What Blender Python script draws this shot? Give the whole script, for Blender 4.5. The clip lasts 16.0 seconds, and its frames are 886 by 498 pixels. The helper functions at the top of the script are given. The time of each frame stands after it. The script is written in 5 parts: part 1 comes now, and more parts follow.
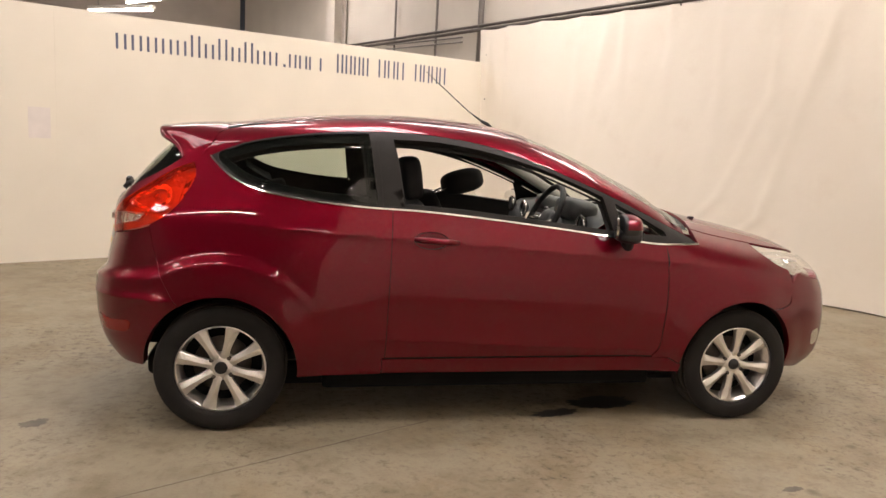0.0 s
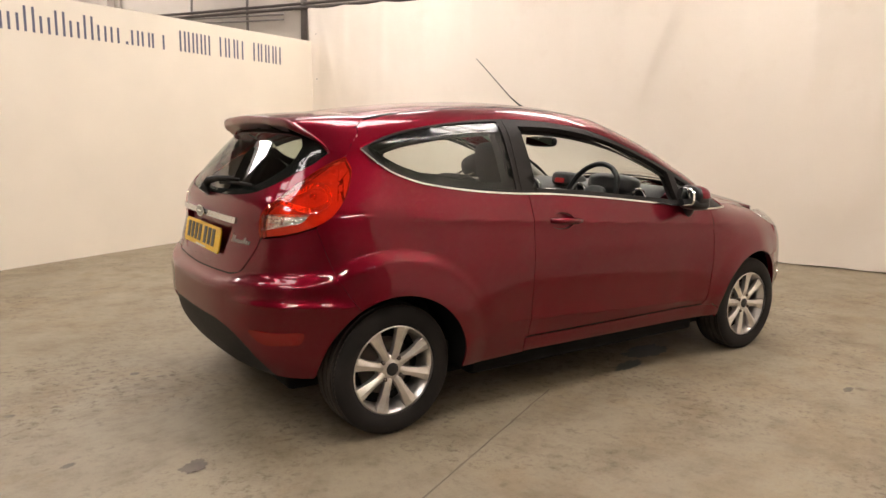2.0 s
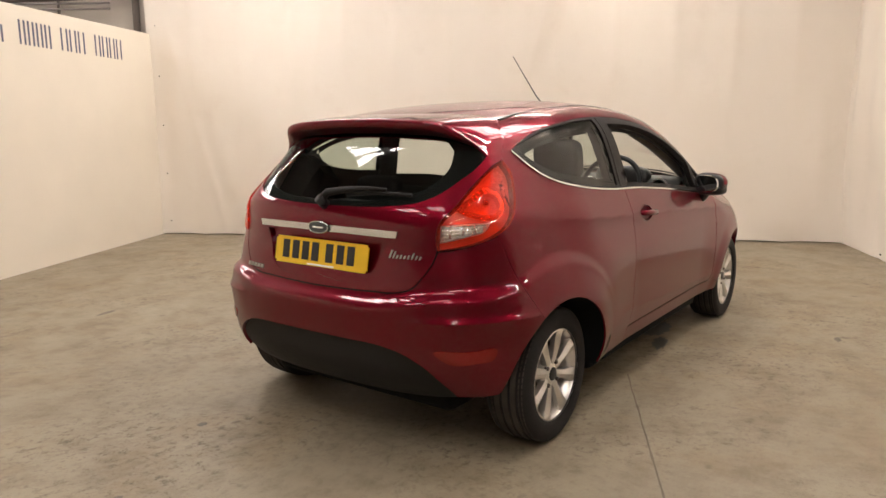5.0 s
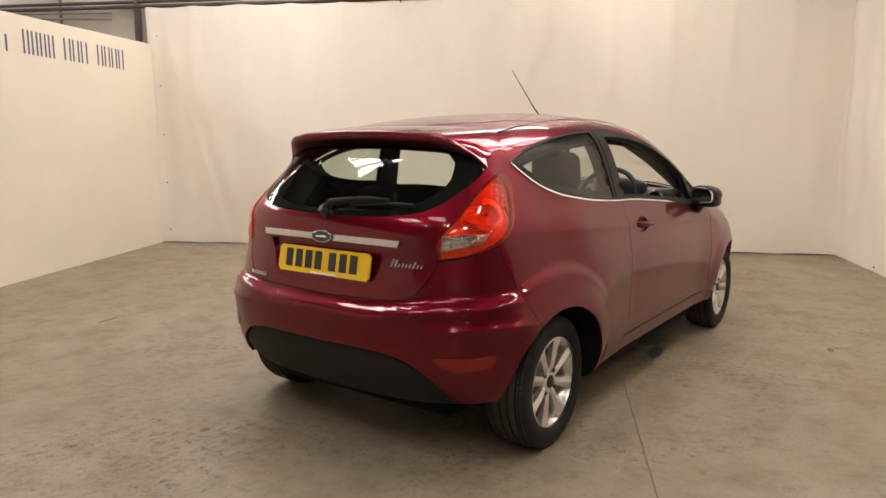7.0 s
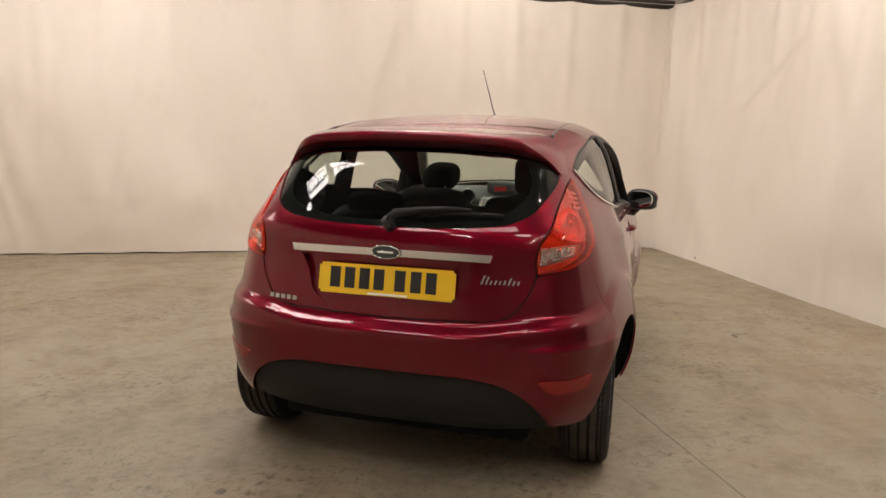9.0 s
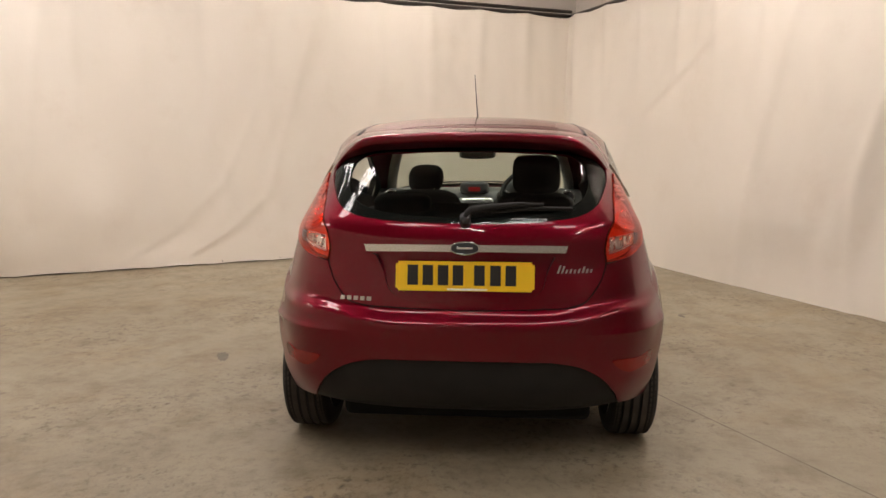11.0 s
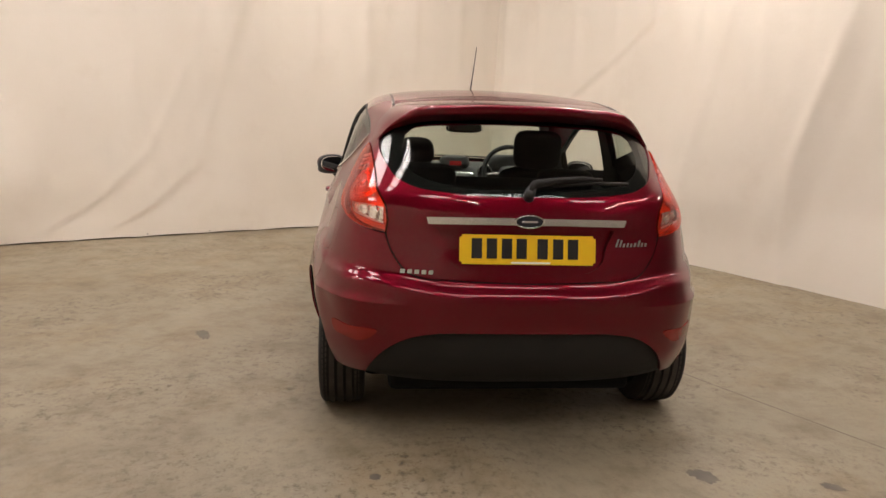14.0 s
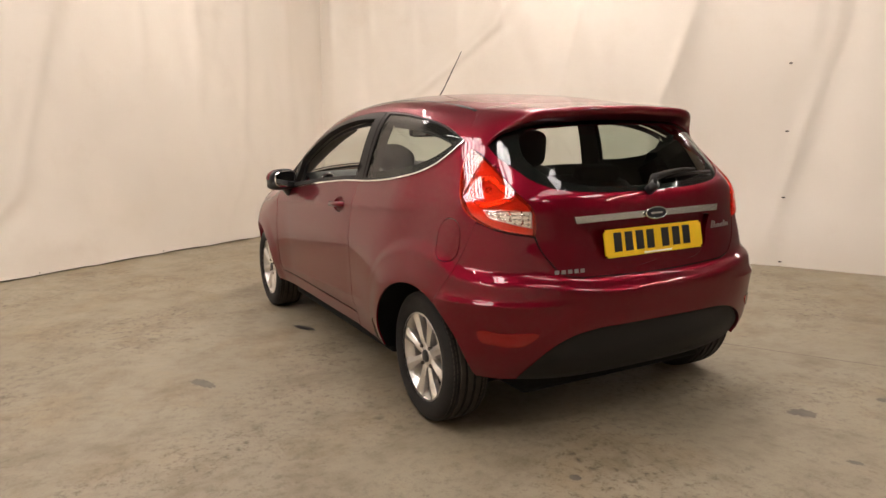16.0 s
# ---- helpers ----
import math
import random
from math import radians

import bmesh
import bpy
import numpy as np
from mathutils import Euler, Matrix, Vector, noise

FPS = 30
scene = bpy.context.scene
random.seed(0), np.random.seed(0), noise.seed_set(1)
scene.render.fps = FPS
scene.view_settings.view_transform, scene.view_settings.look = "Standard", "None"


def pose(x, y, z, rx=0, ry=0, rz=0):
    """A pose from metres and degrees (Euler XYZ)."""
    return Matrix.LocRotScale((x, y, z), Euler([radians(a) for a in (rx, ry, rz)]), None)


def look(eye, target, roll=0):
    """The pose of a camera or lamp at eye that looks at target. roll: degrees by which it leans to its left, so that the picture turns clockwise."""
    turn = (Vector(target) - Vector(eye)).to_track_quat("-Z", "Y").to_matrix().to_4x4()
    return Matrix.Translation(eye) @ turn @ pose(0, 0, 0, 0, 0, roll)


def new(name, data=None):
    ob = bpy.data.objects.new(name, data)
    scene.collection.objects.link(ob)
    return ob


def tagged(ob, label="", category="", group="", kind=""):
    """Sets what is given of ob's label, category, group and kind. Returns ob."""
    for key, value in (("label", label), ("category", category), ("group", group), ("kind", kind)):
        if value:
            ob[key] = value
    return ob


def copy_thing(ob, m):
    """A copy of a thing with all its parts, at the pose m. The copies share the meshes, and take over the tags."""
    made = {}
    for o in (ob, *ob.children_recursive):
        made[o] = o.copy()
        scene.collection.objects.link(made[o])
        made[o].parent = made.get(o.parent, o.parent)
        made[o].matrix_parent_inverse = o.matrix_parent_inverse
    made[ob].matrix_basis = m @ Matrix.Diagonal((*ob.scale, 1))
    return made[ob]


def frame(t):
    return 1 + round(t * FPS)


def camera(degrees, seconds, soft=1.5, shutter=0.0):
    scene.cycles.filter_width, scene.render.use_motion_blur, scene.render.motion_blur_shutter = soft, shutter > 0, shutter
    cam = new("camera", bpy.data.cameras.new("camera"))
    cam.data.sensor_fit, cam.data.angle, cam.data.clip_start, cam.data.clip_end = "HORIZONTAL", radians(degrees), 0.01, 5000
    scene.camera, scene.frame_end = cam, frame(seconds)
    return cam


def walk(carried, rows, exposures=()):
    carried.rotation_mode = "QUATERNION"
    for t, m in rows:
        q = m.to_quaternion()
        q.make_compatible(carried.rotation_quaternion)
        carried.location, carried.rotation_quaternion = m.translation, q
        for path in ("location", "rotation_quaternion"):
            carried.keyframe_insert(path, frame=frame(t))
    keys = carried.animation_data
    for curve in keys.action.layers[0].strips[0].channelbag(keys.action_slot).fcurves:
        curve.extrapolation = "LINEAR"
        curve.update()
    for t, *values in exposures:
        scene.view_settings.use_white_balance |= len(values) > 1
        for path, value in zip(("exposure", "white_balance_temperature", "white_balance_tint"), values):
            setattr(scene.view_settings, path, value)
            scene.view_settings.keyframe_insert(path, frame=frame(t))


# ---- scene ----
cam = camera(63.3, 16.0)
PATH = [
    (0, (0.317, -3.944, 1.31), (0.714, -2.006, 1.02), 3.0),
    (0.5, (-0.098, -3.841, 1.317), (0.476, -1.947, 1.03), 3.0),
    (1, (-0.622, -3.722, 1.298), (0.167, -1.907, 1.01), 2.7),
    (1.5, (-1.068, -3.53, 1.294), (-0.168, -1.769, 0.992), 2.1),
    (2, (-1.493, -3.299, 1.286), (-0.374, -1.674, 0.963), 1.3),
    (2.5, (-1.802, -2.957, 1.271), (-0.566, -1.426, 0.91), -0.0),
    (3, (-2.081, -2.585, 1.265), (-0.675, -1.21, 0.903), -0.1),
    (3.5, (-2.241, -2.294, 1.265), (-0.745, -1.016, 0.905), -0.1),
    (4, (-2.467, -2.076, 1.28), (-0.893, -0.898, 0.91), -0.9),
    (6.5, (-2.637, -2.114, 1.299), (-1.036, -0.954, 0.998), 0.0),
    (7, (-2.653, -2.113, 1.301), (-1.046, -0.961, 1.0), 0.1),
    (7.5, (-2.67, -2.058, 1.304), (-1.05, -0.925, 0.999), 0.5),
    (8, (-2.82, -1.771, 1.307), (-1.113, -0.779, 0.988), 1.4),
    (8.2, (-2.856, -1.611, 1.313), (-1.105, -0.697, 0.997), 1.9),
    (10.3, (-3.132, -0.116, 1.289), (-1.156, -0.03, 0.994), -0.9),
    (10.5, (-3.165, -0.113, 1.283), (-1.188, -0.001, 1.003), -0.2),
    (11, (-3.208, -0.109, 1.276), (-1.233, 0.033, 0.998), 0.1),
    (11.5, (-3.227, -0.107, 1.273), (-1.251, 0.02, 0.992), 0.9),
    (12, (-3.23, -0.107, 1.272), (-1.254, -0.009, 0.983), 0.8),
    (12.5, (-3.231, -0.107, 1.272), (-1.255, -0.011, 0.975), 0.8),
    (13, (-3.227, -0.108, 1.273), (-1.253, -0.011, 0.97), -0.5),
    (13.5, (-3.238, 0.141, 1.255), (-1.266, 0.101, 0.924), 2.6),
    (14, (-3.178, 0.586, 1.256), (-1.217, 0.388, 0.914), 1.9),
    (14.5, (-3.055, 1.013, 1.247), (-1.119, 0.681, 0.875), 2.5),
    (15, (-2.93, 1.447, 1.264), (-1.047, 0.884, 0.89), 1.5),
    (15.5, (-2.724, 1.765, 1.235), (-0.905, 1.018, 0.876), 0.5),
    (16, (-2.705, 2.097, 1.26), (-0.959, 1.18, 0.929), -1.3),
]
walk(cam, [(t, look(e, g, r)) for t, e, g, r in PATH],
     ((0.0, 0.27), (1.5, 0.3), (3.5, 0.29), (6.5, 0.12), (8.2, 0.09), (10.5, 0.03), (13.5, 0.06), (16.0, 0.2)))

from mathutils import geometry

# ---------------------------------------------------------------- light
world = bpy.data.worlds.new("world")
scene.world = world
world.use_nodes = True
world.node_tree.nodes["Background"].inputs[0].default_value = (0.75, 0.8, 0.9, 1)
world.node_tree.nodes["Background"].inputs[1].default_value = 0.2
SKYLIGHT = 19.5
TUBE = 126.0
LIGHT = (1.0, 0.885, 0.80)


# ---------------------------------------------------------------- materials
def nodes_of(name):
    m = bpy.data.materials.new(name)
    m.use_nodes = True
    return m, m.node_tree.nodes, m.node_tree.links, m.node_tree.nodes["Principled BSDF"]


def plain(name, colour, rough=0.5, metal=0.0, coat=0.0, grain=0.0, size=300.0, vary=0.0, spec=0.5):
    """A surface with a fine grain and a slow variation of tone."""
    m, nd, ln, b = nodes_of(name)
    b.inputs["Base Color"].default_value = (*colour, 1)
    b.inputs["Roughness"].default_value = rough
    b.inputs["Metallic"].default_value = metal
    b.inputs["Coat Weight"].default_value = coat
    b.inputs["Coat Roughness"].default_value = 0.02
    b.inputs["Specular IOR Level"].default_value = spec
    co = nd.new("ShaderNodeTexCoord")
    if vary:
        n = nd.new("ShaderNodeTexNoise")
        n.inputs["Scale"].default_value = size / 40
        n.inputs["Detail"].default_value = 5
        ln.new(co.outputs["Object"], n.inputs["Vector"])
        r = nd.new("ShaderNodeMapRange")
        r.inputs["From Min"].default_value, r.inputs["From Max"].default_value = 0.3, 0.7
        r.inputs["To Min"].default_value, r.inputs["To Max"].default_value = 1 - vary, 1 + vary
        ln.new(n.outputs["Fac"], r.inputs["Value"])
        h = nd.new("ShaderNodeHueSaturation")
        h.inputs["Color"].default_value = (*colour, 1)
        ln.new(r.outputs[0], h.inputs["Value"])
        ln.new(h.outputs[0], b.inputs["Base Color"])
    if grain:
        n = nd.new("ShaderNodeTexNoise")
        n.inputs["Scale"].default_value = size
        n.inputs["Detail"].default_value = 3
        ln.new(co.outputs["Object"], n.inputs["Vector"])
        u = nd.new("ShaderNodeBump")
        u.inputs["Strength"].default_value = grain
        u.inputs["Distance"].default_value = 0.002
        ln.new(n.outputs["Fac"], u.inputs["Height"])
        ln.new(u.outputs[0], b.inputs["Normal"])
    return m


def paint():
    """Metallic red with flakes under a clear coat."""
    m, nd, ln, b = nodes_of("metallic_red_paint")
    co = nd.new("ShaderNodeTexCoord")
    n = nd.new("ShaderNodeTexNoise")
    n.inputs["Scale"].default_value = 900
    ln.new(co.outputs["Object"], n.inputs["Vector"])
    mix = nd.new("ShaderNodeMix")
    mix.data_type = "RGBA"
    mix.inputs["A"].default_value = (0.102, 0.0018, 0.0080, 1)
    mix.inputs["B"].default_value = (0.174, 0.0031, 0.0140, 1)
    ln.new(n.outputs["Fac"], mix.inputs["Factor"])
    ln.new(mix.outputs["Result"], b.inputs["Base Color"])
    b.inputs["Metallic"].default_value = 0.84
    b.inputs["Specular IOR Level"].default_value = 0.0
    b.inputs["Roughness"].default_value = 0.39
    b.inputs["Coat Weight"].default_value = 0.84
    b.inputs["Coat Roughness"].default_value = 0.015
    b.inputs["Coat IOR"].default_value = 1.47
    return m


def glass(name, tint, sheen=1.5, body=None):
    """A thin sheet: tinted, with a sheen that grows at flat angles; body: its own colour, where it is not quite clear."""
    m, nd, ln, b = nodes_of(name)
    out = nd["Material Output"]
    nd.remove(b)
    t, g, mix = nd.new("ShaderNodeBsdfTransparent"), nd.new("ShaderNodeBsdfGlossy"), nd.new("ShaderNodeMixShader")
    f, p, a = nd.new("ShaderNodeLayerWeight"), nd.new("ShaderNodeMath"), nd.new("ShaderNodeMath")
    t.inputs["Color"].default_value = (*tint, 1)
    g.inputs["Roughness"].default_value = 0.008
    f.inputs["Blend"].default_value = 0.5
    p.operation, a.operation = "POWER", "MULTIPLY_ADD"
    p.inputs[1].default_value = 4.5
    least = 2 * ((sheen - 1) / (sheen + 1)) ** 2
    a.inputs[1].default_value, a.inputs[2].default_value = 0.9 - least, least
    ln.new(f.outputs["Facing"], p.inputs[0])
    ln.new(p.outputs[0], a.inputs[0])
    ln.new(a.outputs[0], mix.inputs[0])
    ln.new(t.outputs[0], mix.inputs[1])
    ln.new(g.outputs[0], mix.inputs[2])
    if body:
        d, both_ways = nd.new("ShaderNodeBsdfDiffuse"), nd.new("ShaderNodeMixShader")
        d.inputs["Color"].default_value = (*body, 1)
        both_ways.inputs[0].default_value = 0.22
        ln.new(t.outputs[0], both_ways.inputs[1])
        ln.new(d.outputs[0], both_ways.inputs[2])
        ln.new(both_ways.outputs[0], mix.inputs[1])
    ln.new(mix.outputs[0], out.inputs["Surface"])
    return m


def glow(name, colour, strength):
    m, nd, ln, b = nodes_of(name)
    b.inputs["Base Color"].default_value = (*colour, 1)
    b.inputs["Emission Color"].default_value = (*colour, 1)
    b.inputs["Emission Strength"].default_value = strength
    return m


def faceted(name, colour, metal, rough, size, relief=0.5):
    """Moulded lamp optics: many small pillows."""
    m, nd, ln, b = nodes_of(name)
    b.inputs["Base Color"].default_value = (*colour, 1)
    b.inputs["Metallic"].default_value = metal
    b.inputs["Roughness"].default_value = rough
    co, v, u = nd.new("ShaderNodeTexCoord"), nd.new("ShaderNodeTexVoronoi"), nd.new("ShaderNodeBump")
    v.inputs["Scale"].default_value = size
    v.inputs["Randomness"].default_value = 0.25
    ln.new(co.outputs["Object"], v.inputs["Vector"])
    u.inputs["Strength"].default_value = relief
    u.inputs["Distance"].default_value = 0.006
    ln.new(v.outputs["Distance"], u.inputs["Height"])
    ln.new(u.outputs[0], b.inputs["Normal"])
    return m


def cloth():
    """Cream vinyl sheet, slightly shiny, with creases and a few stains."""
    m, nd, ln, b = nodes_of("cream_sheet")
    co = nd.new("ShaderNodeTexCoord")
    big, fine = nd.new("ShaderNodeTexNoise"), nd.new("ShaderNodeTexNoise")
    big.inputs["Scale"].default_value, big.inputs["Detail"].default_value = 0.8, 6
    fine.inputs["Scale"].default_value, fine.inputs["Detail"].default_value = 7, 5
    ramp = nd.new("ShaderNodeMix")
    ramp.data_type = "RGBA"
    ramp.inputs["A"].default_value = (0.70, 0.635, 0.545, 1)
    ramp.inputs["B"].default_value = (0.80, 0.745, 0.66, 1)
    ln.new(co.outputs["Object"], big.inputs["Vector"])
    ln.new(co.outputs["Object"], fine.inputs["Vector"])
    ln.new(big.outputs["Fac"], ramp.inputs["Factor"])
    grime, spread, soiled = nd.new("ShaderNodeTexNoise"), nd.new("ShaderNodeMapRange"), nd.new("ShaderNodeMix")
    grime.inputs["Scale"].default_value, grime.inputs["Detail"].default_value, grime.inputs["Roughness"].default_value = 1.7, 8, 0.65
    spread.inputs["From Min"].default_value, spread.inputs["From Max"].default_value, spread.inputs["To Max"].default_value = 0.56, 0.78, 0.35
    soiled.data_type, soiled.blend_type = "RGBA", "MULTIPLY"
    soiled.inputs["B"].default_value = (0.84, 0.79, 0.74, 1)
    ln.new(co.outputs["Object"], grime.inputs["Vector"])
    ln.new(grime.outputs["Fac"], spread.inputs["Value"])
    ln.new(spread.outputs[0], soiled.inputs["Factor"])
    ln.new(ramp.outputs["Result"], soiled.inputs["A"])
    ln.new(soiled.outputs["Result"], b.inputs["Base Color"])
    b.inputs["Roughness"].default_value = 0.42
    b.inputs["Specular IOR Level"].default_value = 0.4
    u = nd.new("ShaderNodeBump")
    u.inputs["Strength"].default_value = 0.12
    u.inputs["Distance"].default_value = 0.02
    ln.new(fine.outputs["Fac"], u.inputs["Height"])
    ln.new(u.outputs[0], b.inputs["Normal"])
    return m


def concrete():
    """Worn power-floated concrete: cloudy tone, brown stains, pits and scuffs."""
    m, nd, ln, b = nodes_of("worn_concrete")
    co = nd.new("ShaderNodeTexCoord")

    def noise_at(scale, detail, rough=0.6):
        n = nd.new("ShaderNodeTexNoise")
        n.inputs["Scale"].default_value, n.inputs["Detail"].default_value, n.inputs["Roughness"].default_value = scale, detail, rough
        ln.new(co.outputs["Object"], n.inputs["Vector"])
        return n.outputs["Fac"]

    def ramp(value, stops):
        r = nd.new("ShaderNodeValToRGB")
        while len(r.color_ramp.elements) < len(stops):
            r.color_ramp.elements.new(0.5)
        for e, (p, c) in zip(r.color_ramp.elements, stops):
            e.position, e.color = p, (*c, 1)
        ln.new(value, r.inputs[0])
        return r.outputs[0]

    def blend(kind, fac, a, c):
        x = nd.new("ShaderNodeMix")
        x.data_type, x.blend_type = "RGBA", kind
        if isinstance(fac, float):
            x.inputs["Factor"].default_value = fac
        else:
            ln.new(fac, x.inputs["Factor"])
        ln.new(a, x.inputs["A"])
        ln.new(c, x.inputs["B"])
        return x.outputs["Result"]
    base = ramp(noise_at(0.55, 8, 0.62), [(0.3, (0.196, 0.160, 0.105)), (0.5, (0.230, 0.193, 0.132)), (0.7, (0.258, 0.221, 0.156))])
    worn = ramp(noise_at(3.2, 8, 0.7), [(0.36, (0.62, 0.55, 0.45)), (0.52, (1, 1, 1)), (0.68, (1.16, 1.13, 1.08))])
    tone = blend("MULTIPLY", 0.62, base, worn)
    speck = ramp(noise_at(26, 6, 0.75), [(0.36, (0.72, 0.68, 0.62)), (0.47, (1, 1, 1)), (0.63, (1, 1, 1)), (0.72, (1.18, 1.15, 1.1))])
    tone = blend("MULTIPLY", 0.5, tone, speck)
    spots = nd.new("ShaderNodeTexVoronoi")
    spots.inputs["Scale"].default_value = 2.3
    warp = nd.new("ShaderNodeVectorMath")
    warp.operation = "ADD"
    wn = nd.new("ShaderNodeTexNoise")
    wn.inputs["Scale"].default_value = 9
    sc = nd.new("ShaderNodeVectorMath")
    sc.operation = "SCALE"
    sc.inputs["Scale"].default_value = 0.09
    ln.new(co.outputs["Object"], wn.inputs["Vector"])
    ln.new(wn.outputs["Color"], sc.inputs[0])
    ln.new(co.outputs["Object"], warp.inputs[0])
    ln.new(sc.outputs[0], warp.inputs[1])
    ln.new(warp.outputs[0], spots.inputs["Vector"])
    dark = ramp(spots.outputs["Distance"], [(0.03, (0.45, 0.40, 0.34)), (0.075, (1, 1, 1))])
    tone = blend("MULTIPLY", 0.75, tone, dark)
    rust = ramp(noise_at(1.4, 9, 0.72), [(0.50, (1, 1, 1)), (0.60, (0.86, 0.76, 0.61)), (0.70, (0.72, 0.60, 0.45))])
    tone = blend("MULTIPLY", 0.55, tone, rust)
    where = ramp(noise_at(0.9, 4, 0.6), [(0.40, (0, 0, 0)), (0.62, (1, 1, 1))])
    pits = ramp(noise_at(21, 10, 0.82), [(0.40, (0.36, 0.30, 0.24)), (0.46, (0.85, 0.82, 0.78)), (0.50, (1, 1, 1)), (0.62, (1, 1, 1)), (0.68, (1.22, 1.2, 1.15))])
    tone = blend("MULTIPLY", where, tone, pits)
    dots = ramp(noise_at(95, 3, 0.6), [(0.28, (0.55, 0.5, 0.44)), (0.36, (1, 1, 1)), (0.70, (1, 1, 1)), (0.80, (1.25, 1.22, 1.16))])
    tone = blend("MULTIPLY", 0.7, tone, dots)
    ln.new(tone, b.inputs["Base Color"])
    rr = nd.new("ShaderNodeMapRange")
    rr.inputs["To Min"].default_value, rr.inputs["To Max"].default_value = 0.42, 0.72
    ln.new(noise_at(5, 5), rr.inputs["Value"])
    ln.new(rr.outputs[0], b.inputs["Roughness"])
    u = nd.new("ShaderNodeBump")
    u.inputs["Strength"].default_value, u.inputs["Distance"].default_value = 0.25, 0.004
    ln.new(noise_at(60, 6, 0.7), u.inputs["Height"])
    ln.new(u.outputs[0], b.inputs["Normal"])
    return m


M_PAINT = paint()
M_GLASS = glass("clear_glass", (0.88, 0.92, 0.88), 1.4)
M_GLASS_DARK = glass("tinted_glass", (0.72, 0.78, 0.73), 1.4)
M_CLEAR = glass("clear_lens", (0.95, 0.95, 0.94), 1.45)
M_RED_LENS = glass("red_lens", (0.96, 0.17, 0.06), 1.45, (0.80, 0.03, 0.012))
M_BLACK = plain("black_plastic", (0.012, 0.012, 0.013), 0.35, vary=0.1)
M_PLASTIC = plain("textured_plastic", (0.014, 0.0128, 0.012), 0.6, grain=0.5, size=500, vary=0.12, spec=0.22)
M_FRAME = plain("matt_dark_trim", (0.020, 0.018, 0.017), 0.5, grain=0.15, size=700, vary=0.08, spec=0.18)
M_LINER = plain("wheel_liner", (0.008, 0.008, 0.008), 0.85, grain=0.4, size=200, vary=0.2, spec=0.12)
M_TYRE = plain("tyre_rubber", (0.017, 0.0155, 0.0145), 0.75, grain=0.3, size=260, vary=0.25, spec=0.2)
M_TREAD = plain("dusty_tread", (0.050, 0.043, 0.037), 0.85, grain=0.3, size=260, vary=0.35, spec=0.15)
M_RUBBER = plain("soft_black", (0.018, 0.018, 0.018), 0.5, grain=0.3, size=500)
M_ALLOY = plain("silver_alloy", (0.74, 0.71, 0.67), 0.30, 0.85, grain=0.05, size=800, vary=0.05)
M_STEEL = plain("dull_steel", (0.16, 0.14, 0.125), 0.5, 0.7, grain=0.2, size=200, vary=0.25)
M_CHROME = plain("chrome", (0.82, 0.81, 0.79), 0.14, 1.0)
M_LETTER = plain("bright_lettering", (0.50, 0.48, 0.47), 0.32, 0.9)
M_SATIN = plain("satin_silver", (0.66, 0.64, 0.62), 0.27, 0.85, grain=0.04, size=900)
M_MIRROR = plain("mirror_glass", (0.85, 0.86, 0.86), 0.01, 1.0)
M_PLATE = plain("yellow_plate", (0.78, 0.48, 0.012), 0.35, grain=0.08, size=400, vary=0.04)
M_WHITE = plain("white_print", (0.8, 0.8, 0.78), 0.5)
M_NAVY = plain("navy_enamel", (0.008, 0.010, 0.020), 0.2, coat=0.5)
M_LAMP = faceted("silver_optics", (0.85, 0.83, 0.78), 0.9, 0.18, 70)
M_LAMP_RED = faceted("pale_optics", (0.80, 0.66, 0.58), 0.6, 0.3, 75, 0.28)
M_REFLECTOR = faceted("red_reflector", (0.20, 0.006, 0.006), 0.0, 0.16, 160, 0.1)
M_TRIM = plain("dark_trim", (0.020, 0.019, 0.019), 0.8, grain=0.08, size=350, vary=0.15)
M_SEAT = plain("seat_cloth", (0.020, 0.020, 0.022), 0.9, grain=0.0, size=420, vary=0.2)
M_DASH = plain("dash_plastic", (0.085, 0.084, 0.082), 0.55, grain=0.3, size=500, vary=0.1)
M_LINING = plain("pale_lining", (0.36, 0.345, 0.31), 0.85, grain=0.3, size=500, vary=0.06)
M_DISPLAY = glow("red_display", (0.28, 0.012, 0.010), 0.3)
M_CLOTH = cloth()
M_FLOOR = concrete()
M_BOARD = plain("cream_board", (0.735, 0.675, 0.565), 0.55, grain=0.08, size=60, vary=0.03)
M_BLOCK = plain("painted_blockwork", (0.50, 0.455, 0.395), 0.75, grain=0.5, size=30, vary=0.10)
# for unseen walls: tone chosen for what they reflect onto the car
M_UNSEEN_BLOCK = plain("unseen_wall_blockwork", (0.45, 0.40, 0.35), 0.8, grain=0.5, size=30, vary=0.15)
M_STEELWORK = plain("grey_steelwork", (0.20, 0.18, 0.165), 0.55, 0.2, grain=0.2, size=60, vary=0.2)
M_ROOFING = plain("dark_roof_sheet", (0.14, 0.12, 0.105), 0.8, grain=0.4, size=20, vary=0.2)
M_PALE_ROOF = plain("pale_roof_sheet", (0.6, 0.57, 0.53), 0.7, grain=0.3, size=20, vary=0.1)
M_PIPE = plain("dark_pipe", (0.085, 0.07, 0.06), 0.5, 0.4, grain=0.2, size=80, vary=0.3)
M_INK = plain("slate_blue_print", (0.105, 0.11, 0.16), 0.6, vary=0.08)
M_PAPER = plain("lilac_paper", (0.70, 0.635, 0.585), 0.8, vary=0.05)
M_NAIL = plain("brown_nail", (0.05, 0.035, 0.025), 0.5, 0.5)
M_OIL = plain("oil_stain", (0.016, 0.013, 0.011), 0.35, vary=0.3, size=400)
